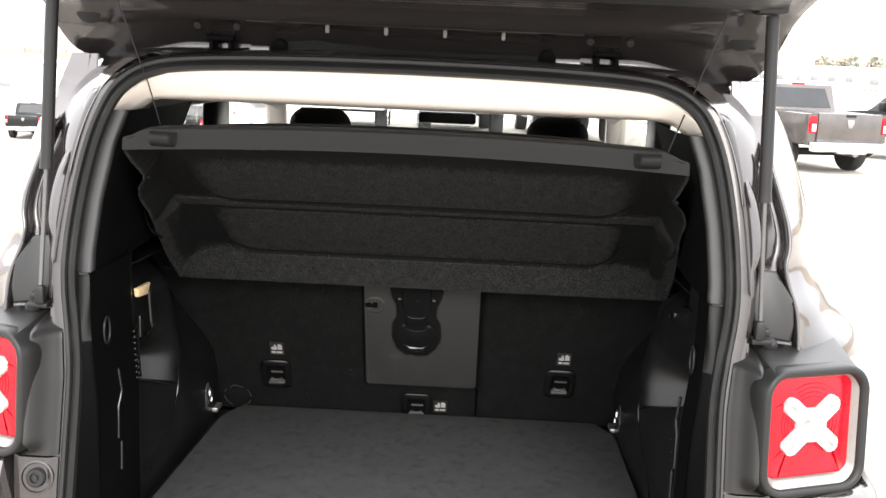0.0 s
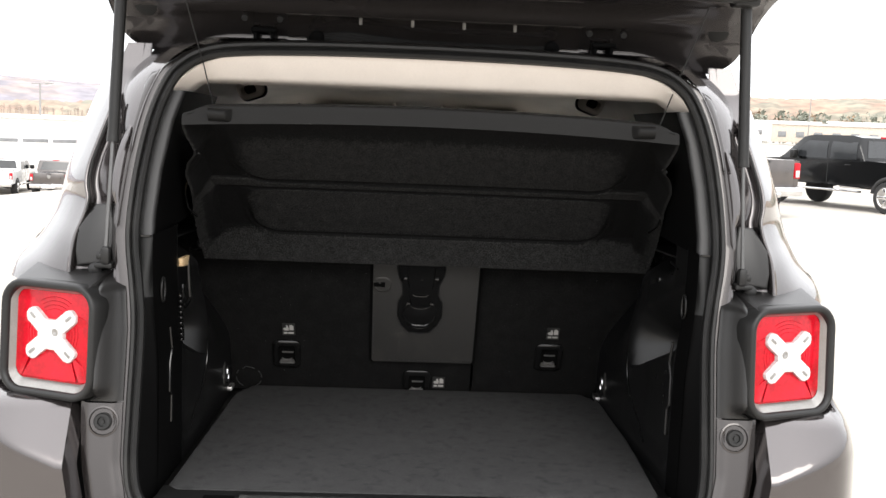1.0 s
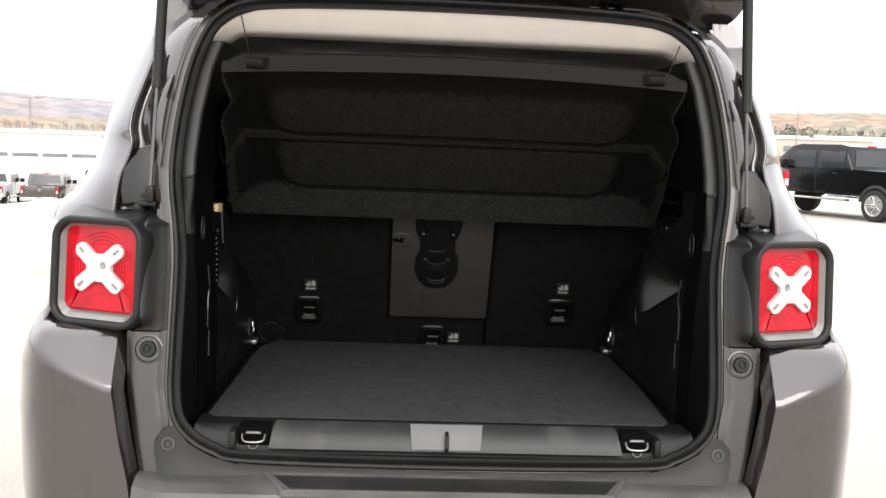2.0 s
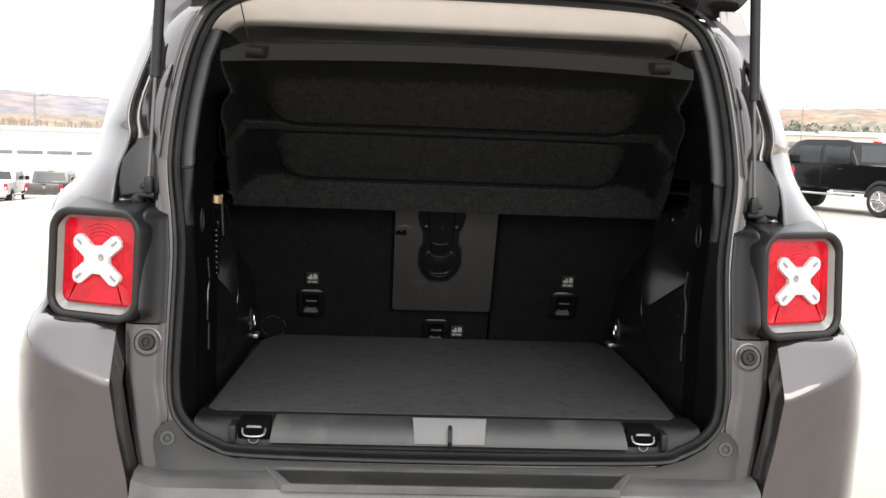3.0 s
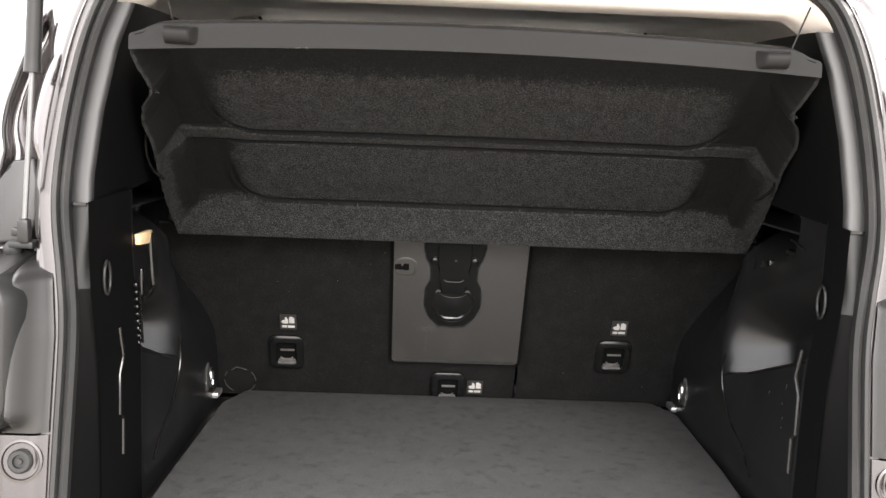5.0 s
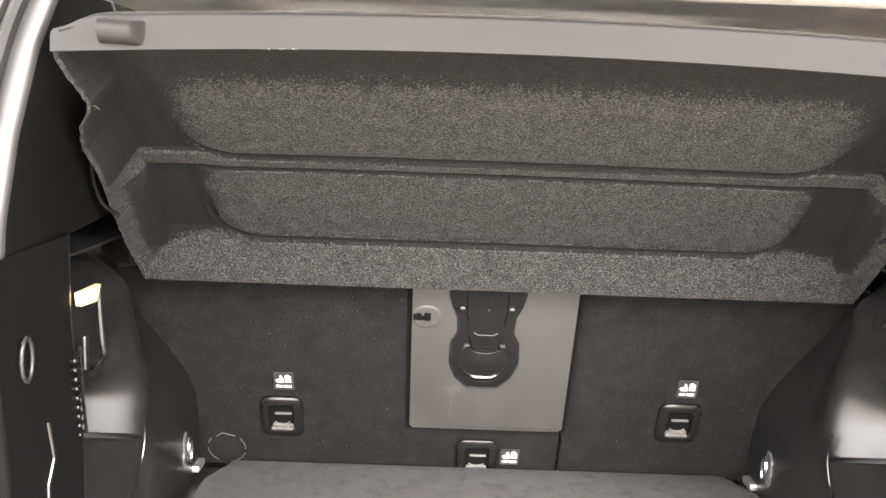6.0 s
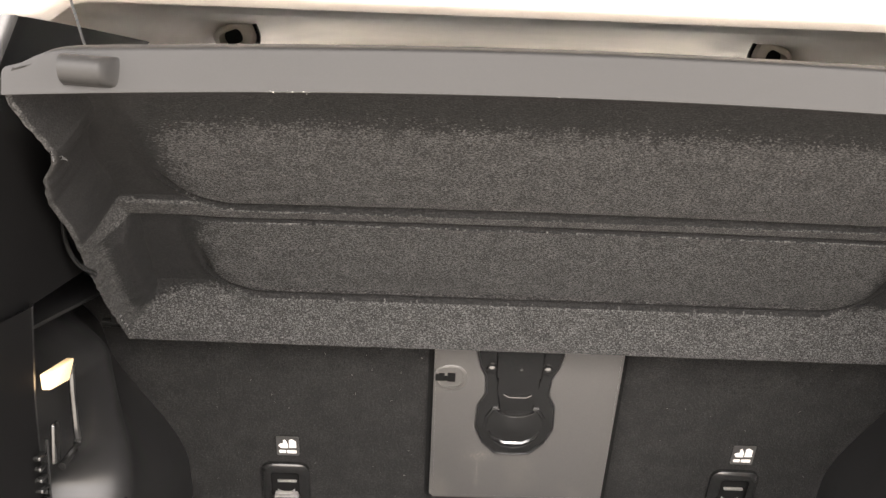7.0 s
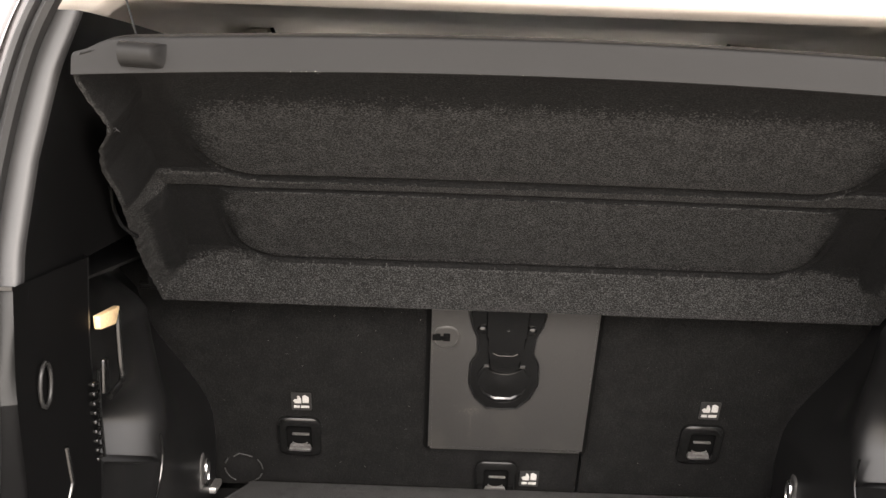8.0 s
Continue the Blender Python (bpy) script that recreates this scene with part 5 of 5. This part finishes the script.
def anchor(t, inv, x, z, sticker_x, sticker_z):
    """Child-seat tether anchor in a black bezel, with its printed sticker."""
    m = inv @ seat_pose(x, z, 0.001)
    a = part("tether_anchor", frame_slab(rrect(0.074, 0.086, 0.016), rrect(0.044, 0.058, 0.006), 0.010, m, 0.004), PIANO, t, "black plastic tether bezel")
    # Flat black plate paints the shade inside the bezel.
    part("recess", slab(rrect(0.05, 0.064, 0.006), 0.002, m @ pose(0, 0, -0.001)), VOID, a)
    part("anchor_bar", box(0.030, 0.0035, 0.005, 0.002, 0.006, 0.0045, 0.0015, m=m), STEEL, a, "steel anchor bar")
    part("anchor_wire", sweep([tuple(m @ Vector((0.013 * math.cos(radians(q)), -0.012 + 0.006 * math.sin(radians(q)), 0.005))) for q in range(190, 351, 20)], circle(0.0014, 6), up=(0, 1, 0)), STEEL, a)
    part("lip", slab([(-0.020, -0.030), (0.020, -0.030), (0.017, -0.020), (-0.017, -0.020)], 0.0055, m @ pose(0, 0, 0.0012), 0.001), STEEL, a, "grey metal lip")
    ms = inv @ seat_pose(sticker_x, sticker_z, 0.0025)
    st = part("tether_sticker", slab(rrect(0.034, 0.038, 0.002, 2), 0.0012, ms), STICKER, t, "small black sticker with a white child-seat symbol")
    sym = [slab([(0.002, -0.004), (0.012, -0.004), (0.012, 0.008), (0.006, 0.012), (0.002, 0.010)], 0.0008, ms @ pose(0, 0.002, 0.0010) @ Matrix.Diagonal((1.08, 1.05, 1, 1))),
           slab([(-0.013, 0.000), (-0.010, -0.005), (0.0, -0.005), (0.0, 0.003), (-0.003, 0.010), (-0.006, 0.010), (-0.006, 0.003), (-0.010, 0.003)], 0.0008, ms @ pose(0, 0.002, 0.0010) @ Matrix.Diagonal((1.08, 1.05, 1, 1))),
           slab([(-0.012, -0.013), (-0.003, -0.013), (-0.003, -0.008), (-0.012, -0.008)], 0.0008, ms @ pose(0, 0, 0.0010) @ Matrix.Diagonal((1.08, 1.05, 1, 1))),
           slab([(-0.001, -0.013), (0.012, -0.013), (0.012, -0.008), (-0.001, -0.008)], 0.0008, ms @ pose(0, 0, 0.0010) @ Matrix.Diagonal((1.08, 1.05, 1, 1)))]
    part("symbol", join(*sym), PRINT, st, "white printed symbol", False)


wide, inv_w = seat_back(-0.615, 0.150, "wide rear seat back in black felt with a fold-through armrest")
anchor(wide, inv_w, -0.343, 0.889, -0.337, 0.960)
anchor(wide, inv_w, 0.004, 0.810, 0.064, 0.812)
narrow, inv_n = seat_back(0.156, 0.615, "narrow rear seat back in black felt, upright")
anchor(narrow, inv_n, 0.354, 0.902, 0.358, 0.971)

# centre armrest panel with the cup-holder moulding
m = inv_w @ seat_pose(0.015, 0.879, 0.006)
arm = part("armrest_panel", slab([(x, y + 0.20) for x, y in rrect(0.268, 0.40, 0.005)], 0.014, m @ pose(0, 0, -0.006), 0.006, 3), LEATHER, wide, "grey vinyl armrest back with a pale scuff")
CUP = [(-0.062, 0.345), (-0.061, 0.290), (-0.056, 0.266), (-0.047, 0.246), (-0.0455, 0.215), (-0.056, 0.193), (-0.0575, 0.150), (-0.047, 0.122), (-0.026, 0.098), (0.0, 0.0955), (0.026, 0.098), (0.047, 0.122), (0.0575, 0.150), (0.056, 0.193), (0.0455, 0.215), (0.047, 0.246), (0.056, 0.266), (0.061, 0.290), (0.062, 0.345)]
mc = m @ pose(-0.0124, 0, 0)


def loft(outline, cx, cy, steps, m):
    """A dome over an outline: rings of it, drawn together and lifted step by step."""
    bm = bmesh.new()
    rings = [[bm.verts.new((cx + (x - cx) * k, cy + (y - cy) * k, h)) for x, y in outline] for k, h in steps]
    for a, b in zip(rings, rings[1:]):
        for i in range(len(a)):
            bm.faces.new((a[i], a[(i + 1) % len(a)], b[(i + 1) % len(a)], b[i]))
    bm.faces.new(rings[-1])
    bm.transform(m)
    return bm


# Black sheet behind the panel paints the shadow round its edge.
part("armrest_gap_shade", slab([(x, y + 0.197) for x, y in rrect(0.284, 0.412, 0.008)], 0.003, m @ pose(0, 0, -0.0055)), VOID, wide, "black sheet painting the shaded gap round the armrest")
part("cup_holder", slab(CUP, 0.0088, mc, 0.0010), PIANO, arm, "gloss black cup-holder moulding")
part("cup_rim", sweep([(x, y, 0.0088) for x, y in CUP], circle(0.0016, 6), up=(0, 0, 1)), TRIM, arm, "raised black rim").data.transform(mc)
bulb = [(0.034, 0.190), (0.045, 0.170), (0.045, 0.150), (0.034, 0.130), (0.015, 0.119), (-0.015, 0.119), (-0.034, 0.130), (-0.045, 0.150), (-0.045, 0.170), (-0.034, 0.190)]
part("cup_inner", loft(bulb, 0, 0.152, [(1.0, 0.008), (0.985, 0.0115), (0.94, 0.0125), (0.88, 0.0100), (0.55, 0.0110), (0.42, 0.0130), (0.27, 0.0150), (0.13, 0.0162), (0.02, 0.0166)], mc), PIANO, arm, "gloss black cup base")
stem = [(-0.026, 0.184), (0.026, 0.184), (0.025, 0.225), (0.033, 0.248), (0.036, 0.345), (-0.036, 0.345), (-0.033, 0.248), (-0.025, 0.225)]
part("cup_inner_stem", slab(stem, 0.0135, mc, 0.004, 3), PIANO, arm)
part("cup_ridge", sweep([(0.034 * math.cos(radians(q)), 0.196 + 0.022 * math.sin(radians(q)), 0.0125) for q in range(205, 340, 15)], circle(0.0016, 8), up=(0, 0, 1)), PIANO, arm).data.transform(mc)
part("cup_ridge", sweep([(-0.020, 0.218, 0.0135), (-0.012, 0.214, 0.0145), (0.012, 0.214, 0.0145), (0.020, 0.218, 0.0135)], circle(0.0020, 8), up=(0, 0, 1)), PIANO, arm).data.transform(mc)
part("cup_smile", sweep([(0.0405 * math.cos(radians(q)), 0.150 + 0.038 * math.sin(radians(q)), 0.0110) for q in range(190, 351, 10)], circle(0.0017, 8), up=(0, 0, 1)), PIANO, arm).data.transform(mc)
part("cup_screw", lathe([(0.0032, 0), (0.0030, 0.002), (0.001, 0.0028)], 12, mc @ pose(0.002, 0.262, 0.0135)), PIANO, arm)
for sx in (-1, 1):
    part("cup_lobe", lathe([(0.008, 0), (0.007, 0.004), (0.004, 0.006), (0.001, 0.0065)], 16, mc @ pose(sx * 0.040, 0.262, 0.0088)), PIANO, arm)
part("release_bezel", frame_slab(rrect(0.046, 0.046, 0.020), rrect(0.036, 0.034, 0.014), 0.0022, m @ pose(-0.110, 0.242, 0.0078), 0.001), LEATHER, arm)
# Raised black pieces paint the shade inside the slot.
part("release_slot", join(slab(rrect(0.013, 0.012, 0.001), 0.003, m @ pose(-0.1255, 0.243, 0.0076)), slab(rrect(0.011, 0.014, 0.001), 0.003, m @ pose(-0.1090, 0.243, 0.0076)), slab(rrect(0.010, 0.007, 0.001), 0.003, m @ pose(-0.1170, 0.241, 0.0076))), VOID, arm, "release slot with its shade painted black")
DUST = mat("pale_scuff_dust", (0.070, 0.064, 0.056), 0.7, 0, 0.3, 300, 0, (0.044, 0.0425, 0.041), 120, contrast=(0.40, 0.62))
def scuff():
    """Dusty flecks rubbed into the vinyl: a smear with a thin streak below it."""
    rnd, bm = random.Random(21), bmesh.new()
    for k in range(420):
        if k < 300:
            x, y = rnd.gauss(-0.064, 0.011), rnd.gauss(0.091, 0.0055)
        else:
            x, y = rnd.gauss(-0.0625, 0.0014), rnd.uniform(0.028, 0.088)
        r, t = rnd.uniform(0.0003, 0.0011), rnd.uniform(0, 6.28)
        bm.faces.new([bm.verts.new((x + r * math.cos(t + q * 2.1), y + r * 1.2 * math.sin(t + q * 2.1), 0.0083)) for q in range(3)])
    bm.transform(m)
    return bm


part("scuff", scuff(), DUST, arm, "pale dusty scuff")
flap = inv_w @ seat_pose(-0.447, 0.812, 0.004)
arcs = []
for k0, k1 in ((-4, -1), (0, 2), (3, 6), (7, 8), (9, 12)):
    arcs.append(sweep([tuple(flap @ Vector(((0.034 + 0.003 * noise.noise((k * 0.9, 2, 1))) * math.cos(k * 0.35), (0.034 + 0.003 * noise.noise((k * 0.9, 5, 1))) * math.sin(k * 0.35), 0.0))) for k in range(k0, k1 + 1)], circle(0.0011, 6), up=(0, 1, 0)))
part("felt_patch", join(*arcs), SATIN, wide, "worn cut line of a round felt flap")


def front_seat(x):
    t = thing("front_seat", "black cloth front seat with a rounded headrest", "car seat", x, 1.50, 0.49, group="front seats")
    part("cushion", box(0.50, 0.52, 0.16, 0, 0.22, 0.20, 0.06, 4), FABRIC, t)
    part("backrest", box(0.48, 0.13, 0.62, 0, 0, 0.58, 0.055, 4, m=pose(0, 0.10, 0, 10, 0, 0)), FABRIC, t)
    hr = part("headrest", box(0.19, 0.11, 0.19, 0, -0.02, 0.925, 0.054, 8), FABRIC, t)
    for dx in (-0.06, 0.06):
        part("post", tube([(dx, 0.0, 0.82), (dx, -0.01, 0.92)], 0.007), STEEL, hr)
    part("rail", box(0.42, 0.5, 0.12, 0, 0.2, 0.06, 0.02), BLACK, t)


front_seat(-0.36)
front_seat(0.37)


# ---- hinged parcel shelf, lifted by its cords ----
RIM0, RIM1 = Vector((0, 0.113, 1.487)), Vector((0, 0.573, 1.163))
RIM_N = Vector((0, 0.324, 0.460)).normalized()
SHELF_LEN = (RIM1 - RIM0).length


def shelf_half(v):
    """Half the shelf's width: a notch below the lip, then a bulge at the bar."""
    return lerp([(-0.03, 0.470), (0.0, 0.480), (0.03, 0.483), (0.09, 0.481), (0.165, 0.476), (0.20, 0.482), (0.25, 0.500), (0.33, 0.512), (0.42, 0.512), (0.47, 0.514), (0.60, 0.524), (0.80, 0.536), (1.0, 0.541)], v)


def panel_gap(x, v, half_w, v0, v1, radius):
    """Signed distance in metres from a panel's rounded outline, negative inside."""
    px, py = abs(x) - (half_w - radius), abs(v - (v0 + v1) / 2) * SHELF_LEN - ((v1 - v0) / 2 * SHELF_LEN - radius)
    return math.hypot(max(px, 0), max(py, 0)) + min(max(px, py), 0) - radius


def shelf_depth(x, v, w):
    """How far the felt lies behind the rim plane."""
    a = abs(x)
    s = w - a
    d = lerp([(0.0, 0.0), (0.016, 0.020), (0.035, 0.031), (0.07, 0.038), (0.12, 0.041), (0.49, 0.055), (0.585, 0.055), (0.85, 0.044), (0.875, 0.039), (0.93, 0.022), (0.985, 0.004), (1.0, 0.0)], v)
    upper = panel_gap(x, v, 0.408, 0.02, 0.494, 0.058)
    lower = panel_gap(x, v, 0.408, 0.560, 0.858, 0.052)
    bar = smooth(0.499, 0.510, v) * smooth(0.562, 0.551, v)
    # sunk ground beside the panels, which stand a little proud of it
    ground = min(smooth(0.0, 0.034, upper), smooth(0.0, 0.030, lower)) * smooth(0.36, 0.41, a)
    d += 0.009 * ground * (1 - 0.85 * bar) * smooth(0.03, 0.10, v) * smooth(0.99, 0.86, v)
    # the lower edges of the panels and of the bar step back sharply, then run out again
    fall = (v - 0.553) * SHELF_LEN
    step = 0.0090 * smooth(0.0, 0.013, upper) * smooth(0.020, 0.015, upper) * smooth(0.34, 0.46, v) * smooth(0.56, 0.55, v)
    step += 0.0070 * smooth(0.0, 0.009, fall) * smooth(0.015, 0.011, fall)
    step += 0.0080 * smooth(0.0, 0.010, lower) * smooth(0.017, 0.012, lower) * smooth(0.66, 0.80, v)
    d += step * smooth(0.0, 0.05, s)
    # soft dents in the stiffening bar
    d += 0.0016 * bar * smooth(0.007, 0.0, abs(abs(x - 0.005) - 0.158))
    # side wall: a steep roll above the bar, a broad rolled band below it
    band = smooth(0.50, 0.60, v)
    steep = 0.085 * smooth(0.0, 0.050, s)
    rolled = 0.016 * smooth(0.0, 0.012, s) + 0.014 * smooth(0.008, 0.036, s) + 0.060 * smooth(0.034, 0.062, s)
    return min(d, steep + (rolled - steep) * band)


def shelf_point(x, v):
    """A point of the felt, with the lip's crown and the shelf's slight set to one side."""
    w = shelf_half(v)
    p = RIM0.lerp(RIM1, v) + RIM_N * shelf_depth(x, v, w)
    return x + 0.016 * v, p.y, p.z + 0.016 * (1 - (x / 0.5) ** 2) * (1 - v) ** 2


def shelf_felt():
    def fn(u, v):
        q = v - 0.008 * (1 - v) ** 6
        x = (2 * u - 1) * shelf_half(q)
        wave = 0.0016 * noise.noise((q * 42, 1, 7 if x > 0 else 3)) * smooth(0.90, 1.0, abs(2 * u - 1)) * smooth(0.02, 0.1, q)
        px, py, pz = shelf_point(x, max(q, 0.0))
        if q < 0:
            pz -= q * SHELF_LEN * 0.6
        return px + wave, py, pz + 0.0005 * noise.noise((x * 30, q * 20, 2))
    return grid(fn, 420, 400)


shelf = thing("parcel_shelf", "black felt-lined parcel shelf tilted up on two cords", "parcel shelf", 0, 0.13, 1.50)
place(shelf, pose(0, 0, 0))
under = part("felt_underside", shelf_felt(), CARPET, shelf, "speckled charcoal moulded felt underside")
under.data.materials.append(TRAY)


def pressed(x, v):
    """True where the felt turns dark: pressed ground round the panels, painted shade in the grooves and under the lip.
    """
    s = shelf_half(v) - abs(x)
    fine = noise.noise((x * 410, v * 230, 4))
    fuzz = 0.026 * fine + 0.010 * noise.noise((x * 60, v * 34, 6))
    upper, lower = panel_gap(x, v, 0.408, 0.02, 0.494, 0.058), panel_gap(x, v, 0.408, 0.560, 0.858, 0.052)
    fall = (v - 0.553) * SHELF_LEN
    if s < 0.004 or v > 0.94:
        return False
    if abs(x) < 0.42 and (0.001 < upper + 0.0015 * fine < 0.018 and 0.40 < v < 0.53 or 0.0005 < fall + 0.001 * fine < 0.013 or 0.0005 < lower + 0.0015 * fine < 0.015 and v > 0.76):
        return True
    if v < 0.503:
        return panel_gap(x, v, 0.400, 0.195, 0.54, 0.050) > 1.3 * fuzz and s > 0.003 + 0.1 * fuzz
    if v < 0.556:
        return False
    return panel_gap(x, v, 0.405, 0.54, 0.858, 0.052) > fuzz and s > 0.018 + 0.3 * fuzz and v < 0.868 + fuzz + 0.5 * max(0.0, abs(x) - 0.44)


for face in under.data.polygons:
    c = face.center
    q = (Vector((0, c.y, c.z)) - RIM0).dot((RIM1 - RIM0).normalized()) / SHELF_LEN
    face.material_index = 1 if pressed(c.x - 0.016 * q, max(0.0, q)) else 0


def shelf_lip():
    """The plastic rear lip: a leaning face with rounded ends that rolls over at its top."""
    def fn(u, v):
        a = 2 * u - 1
        half = 0.480 - 0.028 * smooth(0.10, 1.0, v) ** 2.0
        x = a * half
        crown = 0.016 * (1 - (x / 0.5) ** 2)
        sag = 0.020 * smooth(0.93, 1.0, abs(a)) ** 1.6 * smooth(0.2, 1.0, v)
        z = 1.4850 + crown + 0.0385 * math.sin(min(v, 0.86) / 0.86 * 1.45) / math.sin(1.45) - sag
        y = 0.106 + 0.005 * v + 0.010 * smooth(0.55, 0.86, v) ** 2 + 0.20 * max(0.0, v - 0.86) + 0.002 * abs(a) ** 6
        return x, y, z
    return solid(grid(fn, 110, 22), 0.004)


part("lip", shelf_lip(), LIP, shelf, "smooth charcoal plastic rear lip")


def shelf_top(u, v):
    q = 0.10 + 0.90 * v
    p = RIM0.lerp(RIM1, q) + RIM_N * 0.092
    a = 2 * u - 1
    return a * (0.405 + 0.095 * v), p.y, p.z + 0.010 * (1 - a ** 2) * (1 - v) ** 2 - 0.012 * abs(a) ** 8


part("upper_face", solid(grid(shelf_top, 20, 14), 0.004), LIP, shelf)


def knob(s):
    """A moulded cord anchor: a rounded block whose inner end slopes back into the lip."""
    def fn(u, v):
        a = u
        rise = smooth(0.0, 0.04, a) * smooth(1.0, 0.66, a)
        ang = radians(-25 + 205 * v)
        y = -0.002 - 0.019 * max(0.0, math.sin(min(max(ang, 0), math.pi))) ** 0.6 * rise
        z = -0.0135 + 0.026 * (0.5 - 0.5 * math.cos(math.pi * v)) - 0.002 * a
        return -s * (-0.026 + 0.050 * a), y, z
    bm = grid(fn, 26, 20)
    bmesh.ops.recalc_face_normals(bm, faces=bm.faces)
    bm.transform(pose(s * 0.405, 0.1125, 1.5085))
    return bm


for s in (-1, 1):
    part("cord_knob", knob(s), LIP, shelf, "moulded cord anchor")
    part("hinge_pin", join(box(0.020, 0.030, 0.022, s * 0.545 + 0.014, 0.560, 1.20, 0.004), tube([(s * 0.535 + 0.014, 0.565, 1.185), (s * 0.572 + 0.014, 0.570, 1.185)], 0.006)), PIANO, shelf, "black pivot pin")
    # loose threads where the felt is torn at the notch, and the ragged lower corner
    fr = random.Random(3 if s < 0 else 8)
    threads = []
    for k in range(4):
        x0, v0 = s * (0.473 + 0.006 * fr.random()), 0.165 + 0.012 * k
        a = Vector(shelf_point(x0, v0))
        b = a + Vector((s * -0.012 * fr.random() + s * 0.004, -0.006, 0.004 * fr.uniform(-1, 1)))
        threads.append(tube([a, a.lerp(b, 0.5) + Vector((0, 0, 0.002)), b], 0.0006, 5))
    for k in range(7):
        v0 = 0.86 + 0.02 * k
        a = Vector(shelf_point(s * (shelf_half(v0) - 0.004), v0))
        threads.append(tube([a, a + Vector((s * 0.004 * fr.uniform(-1, 1), -0.004 * fr.random(), 0.004 * fr.uniform(-1, 1)))], 0.0007, 5))
    for strand in threads:
        part("felt_thread", strand, SATIN, shelf)
    # clip with a loop of webbing behind the side edge
    part("side_strap", tube(spline([(s * 0.500, 0.30, 1.395), (s * 0.520, 0.335, 1.350), (s * 0.522, 0.372, 1.305), (s * 0.508, 0.400, 1.283)], 5), 0.0028, 8), PIANO, shelf, "glossy black edge loop")


# ---- lint and dust on the cargo carpet and felt ----
def lint(name, count, seed, spot, label):
    rnd = random.Random(seed)
    verts, faces = [], []
    for _ in range(count):
        p, a, b = spot(rnd)
        r = rnd.uniform(0.0003, 0.0007) if rnd.random() < 0.3 else rnd.uniform(0.00015, 0.0003)
        ang, k = rnd.uniform(0, 6.28), len(verts)
        for q in range(3):
            c, e = math.cos(ang + q * 2.1) * r * (2.2 if q == 0 else 1), math.sin(ang + q * 2.1) * r
            verts.append(p + a * c + b * e)
        faces.append((k, k + 1, k + 2))
    me = bpy.data.meshes.new(name)
    me.from_pydata(verts, [], faces)
    me.materials.append(LINT)
    tagged(new(name, me), label, "lint", kind="stuff")


LINT = mat("pale_lint", (0.26, 0.25, 0.23), 0.9, 0, 0, 100, 0)


def floor_spot(rnd):
    return Vector((rnd.uniform(-0.46, 0.46), rnd.uniform(0.07, 0.72), 0.7928)), Vector((1, 0, 0)), Vector((0, 1, 0))


def seat_spot(rnd):
    z = rnd.uniform(0.80, 1.14)
    x = rnd.choice((rnd.uniform(-0.47, -0.13), rnd.uniform(0.17, 0.47)))
    return Vector((x, back_y(z) - 0.0035, z)), Vector((1, 0, 0)), Vector((0, -0.395, 0.919))


lint("floor_lint", 240, 4, floor_spot, "scattered pale lint on the cargo carpet")
lint("seat_lint", 110, 9, seat_spot, "scattered pale lint on the seat-back felt")


def lip_spot(rnd):
    x = rnd.choice((-0.262, -0.247, -0.235, rnd.uniform(-0.47, 0.46)))
    x += rnd.uniform(-0.004, 0.004)
    return Vector((x, 0.1035, 1.4845 + 0.016 * (1 - (x / 0.5) ** 2) + rnd.uniform(-0.001, 0.0015))), Vector((1, 0, 0)), Vector((0, 0, 1))


lint("lip_lint", 20, 12, lip_spot, "pale lint caught along the shelf's lip")
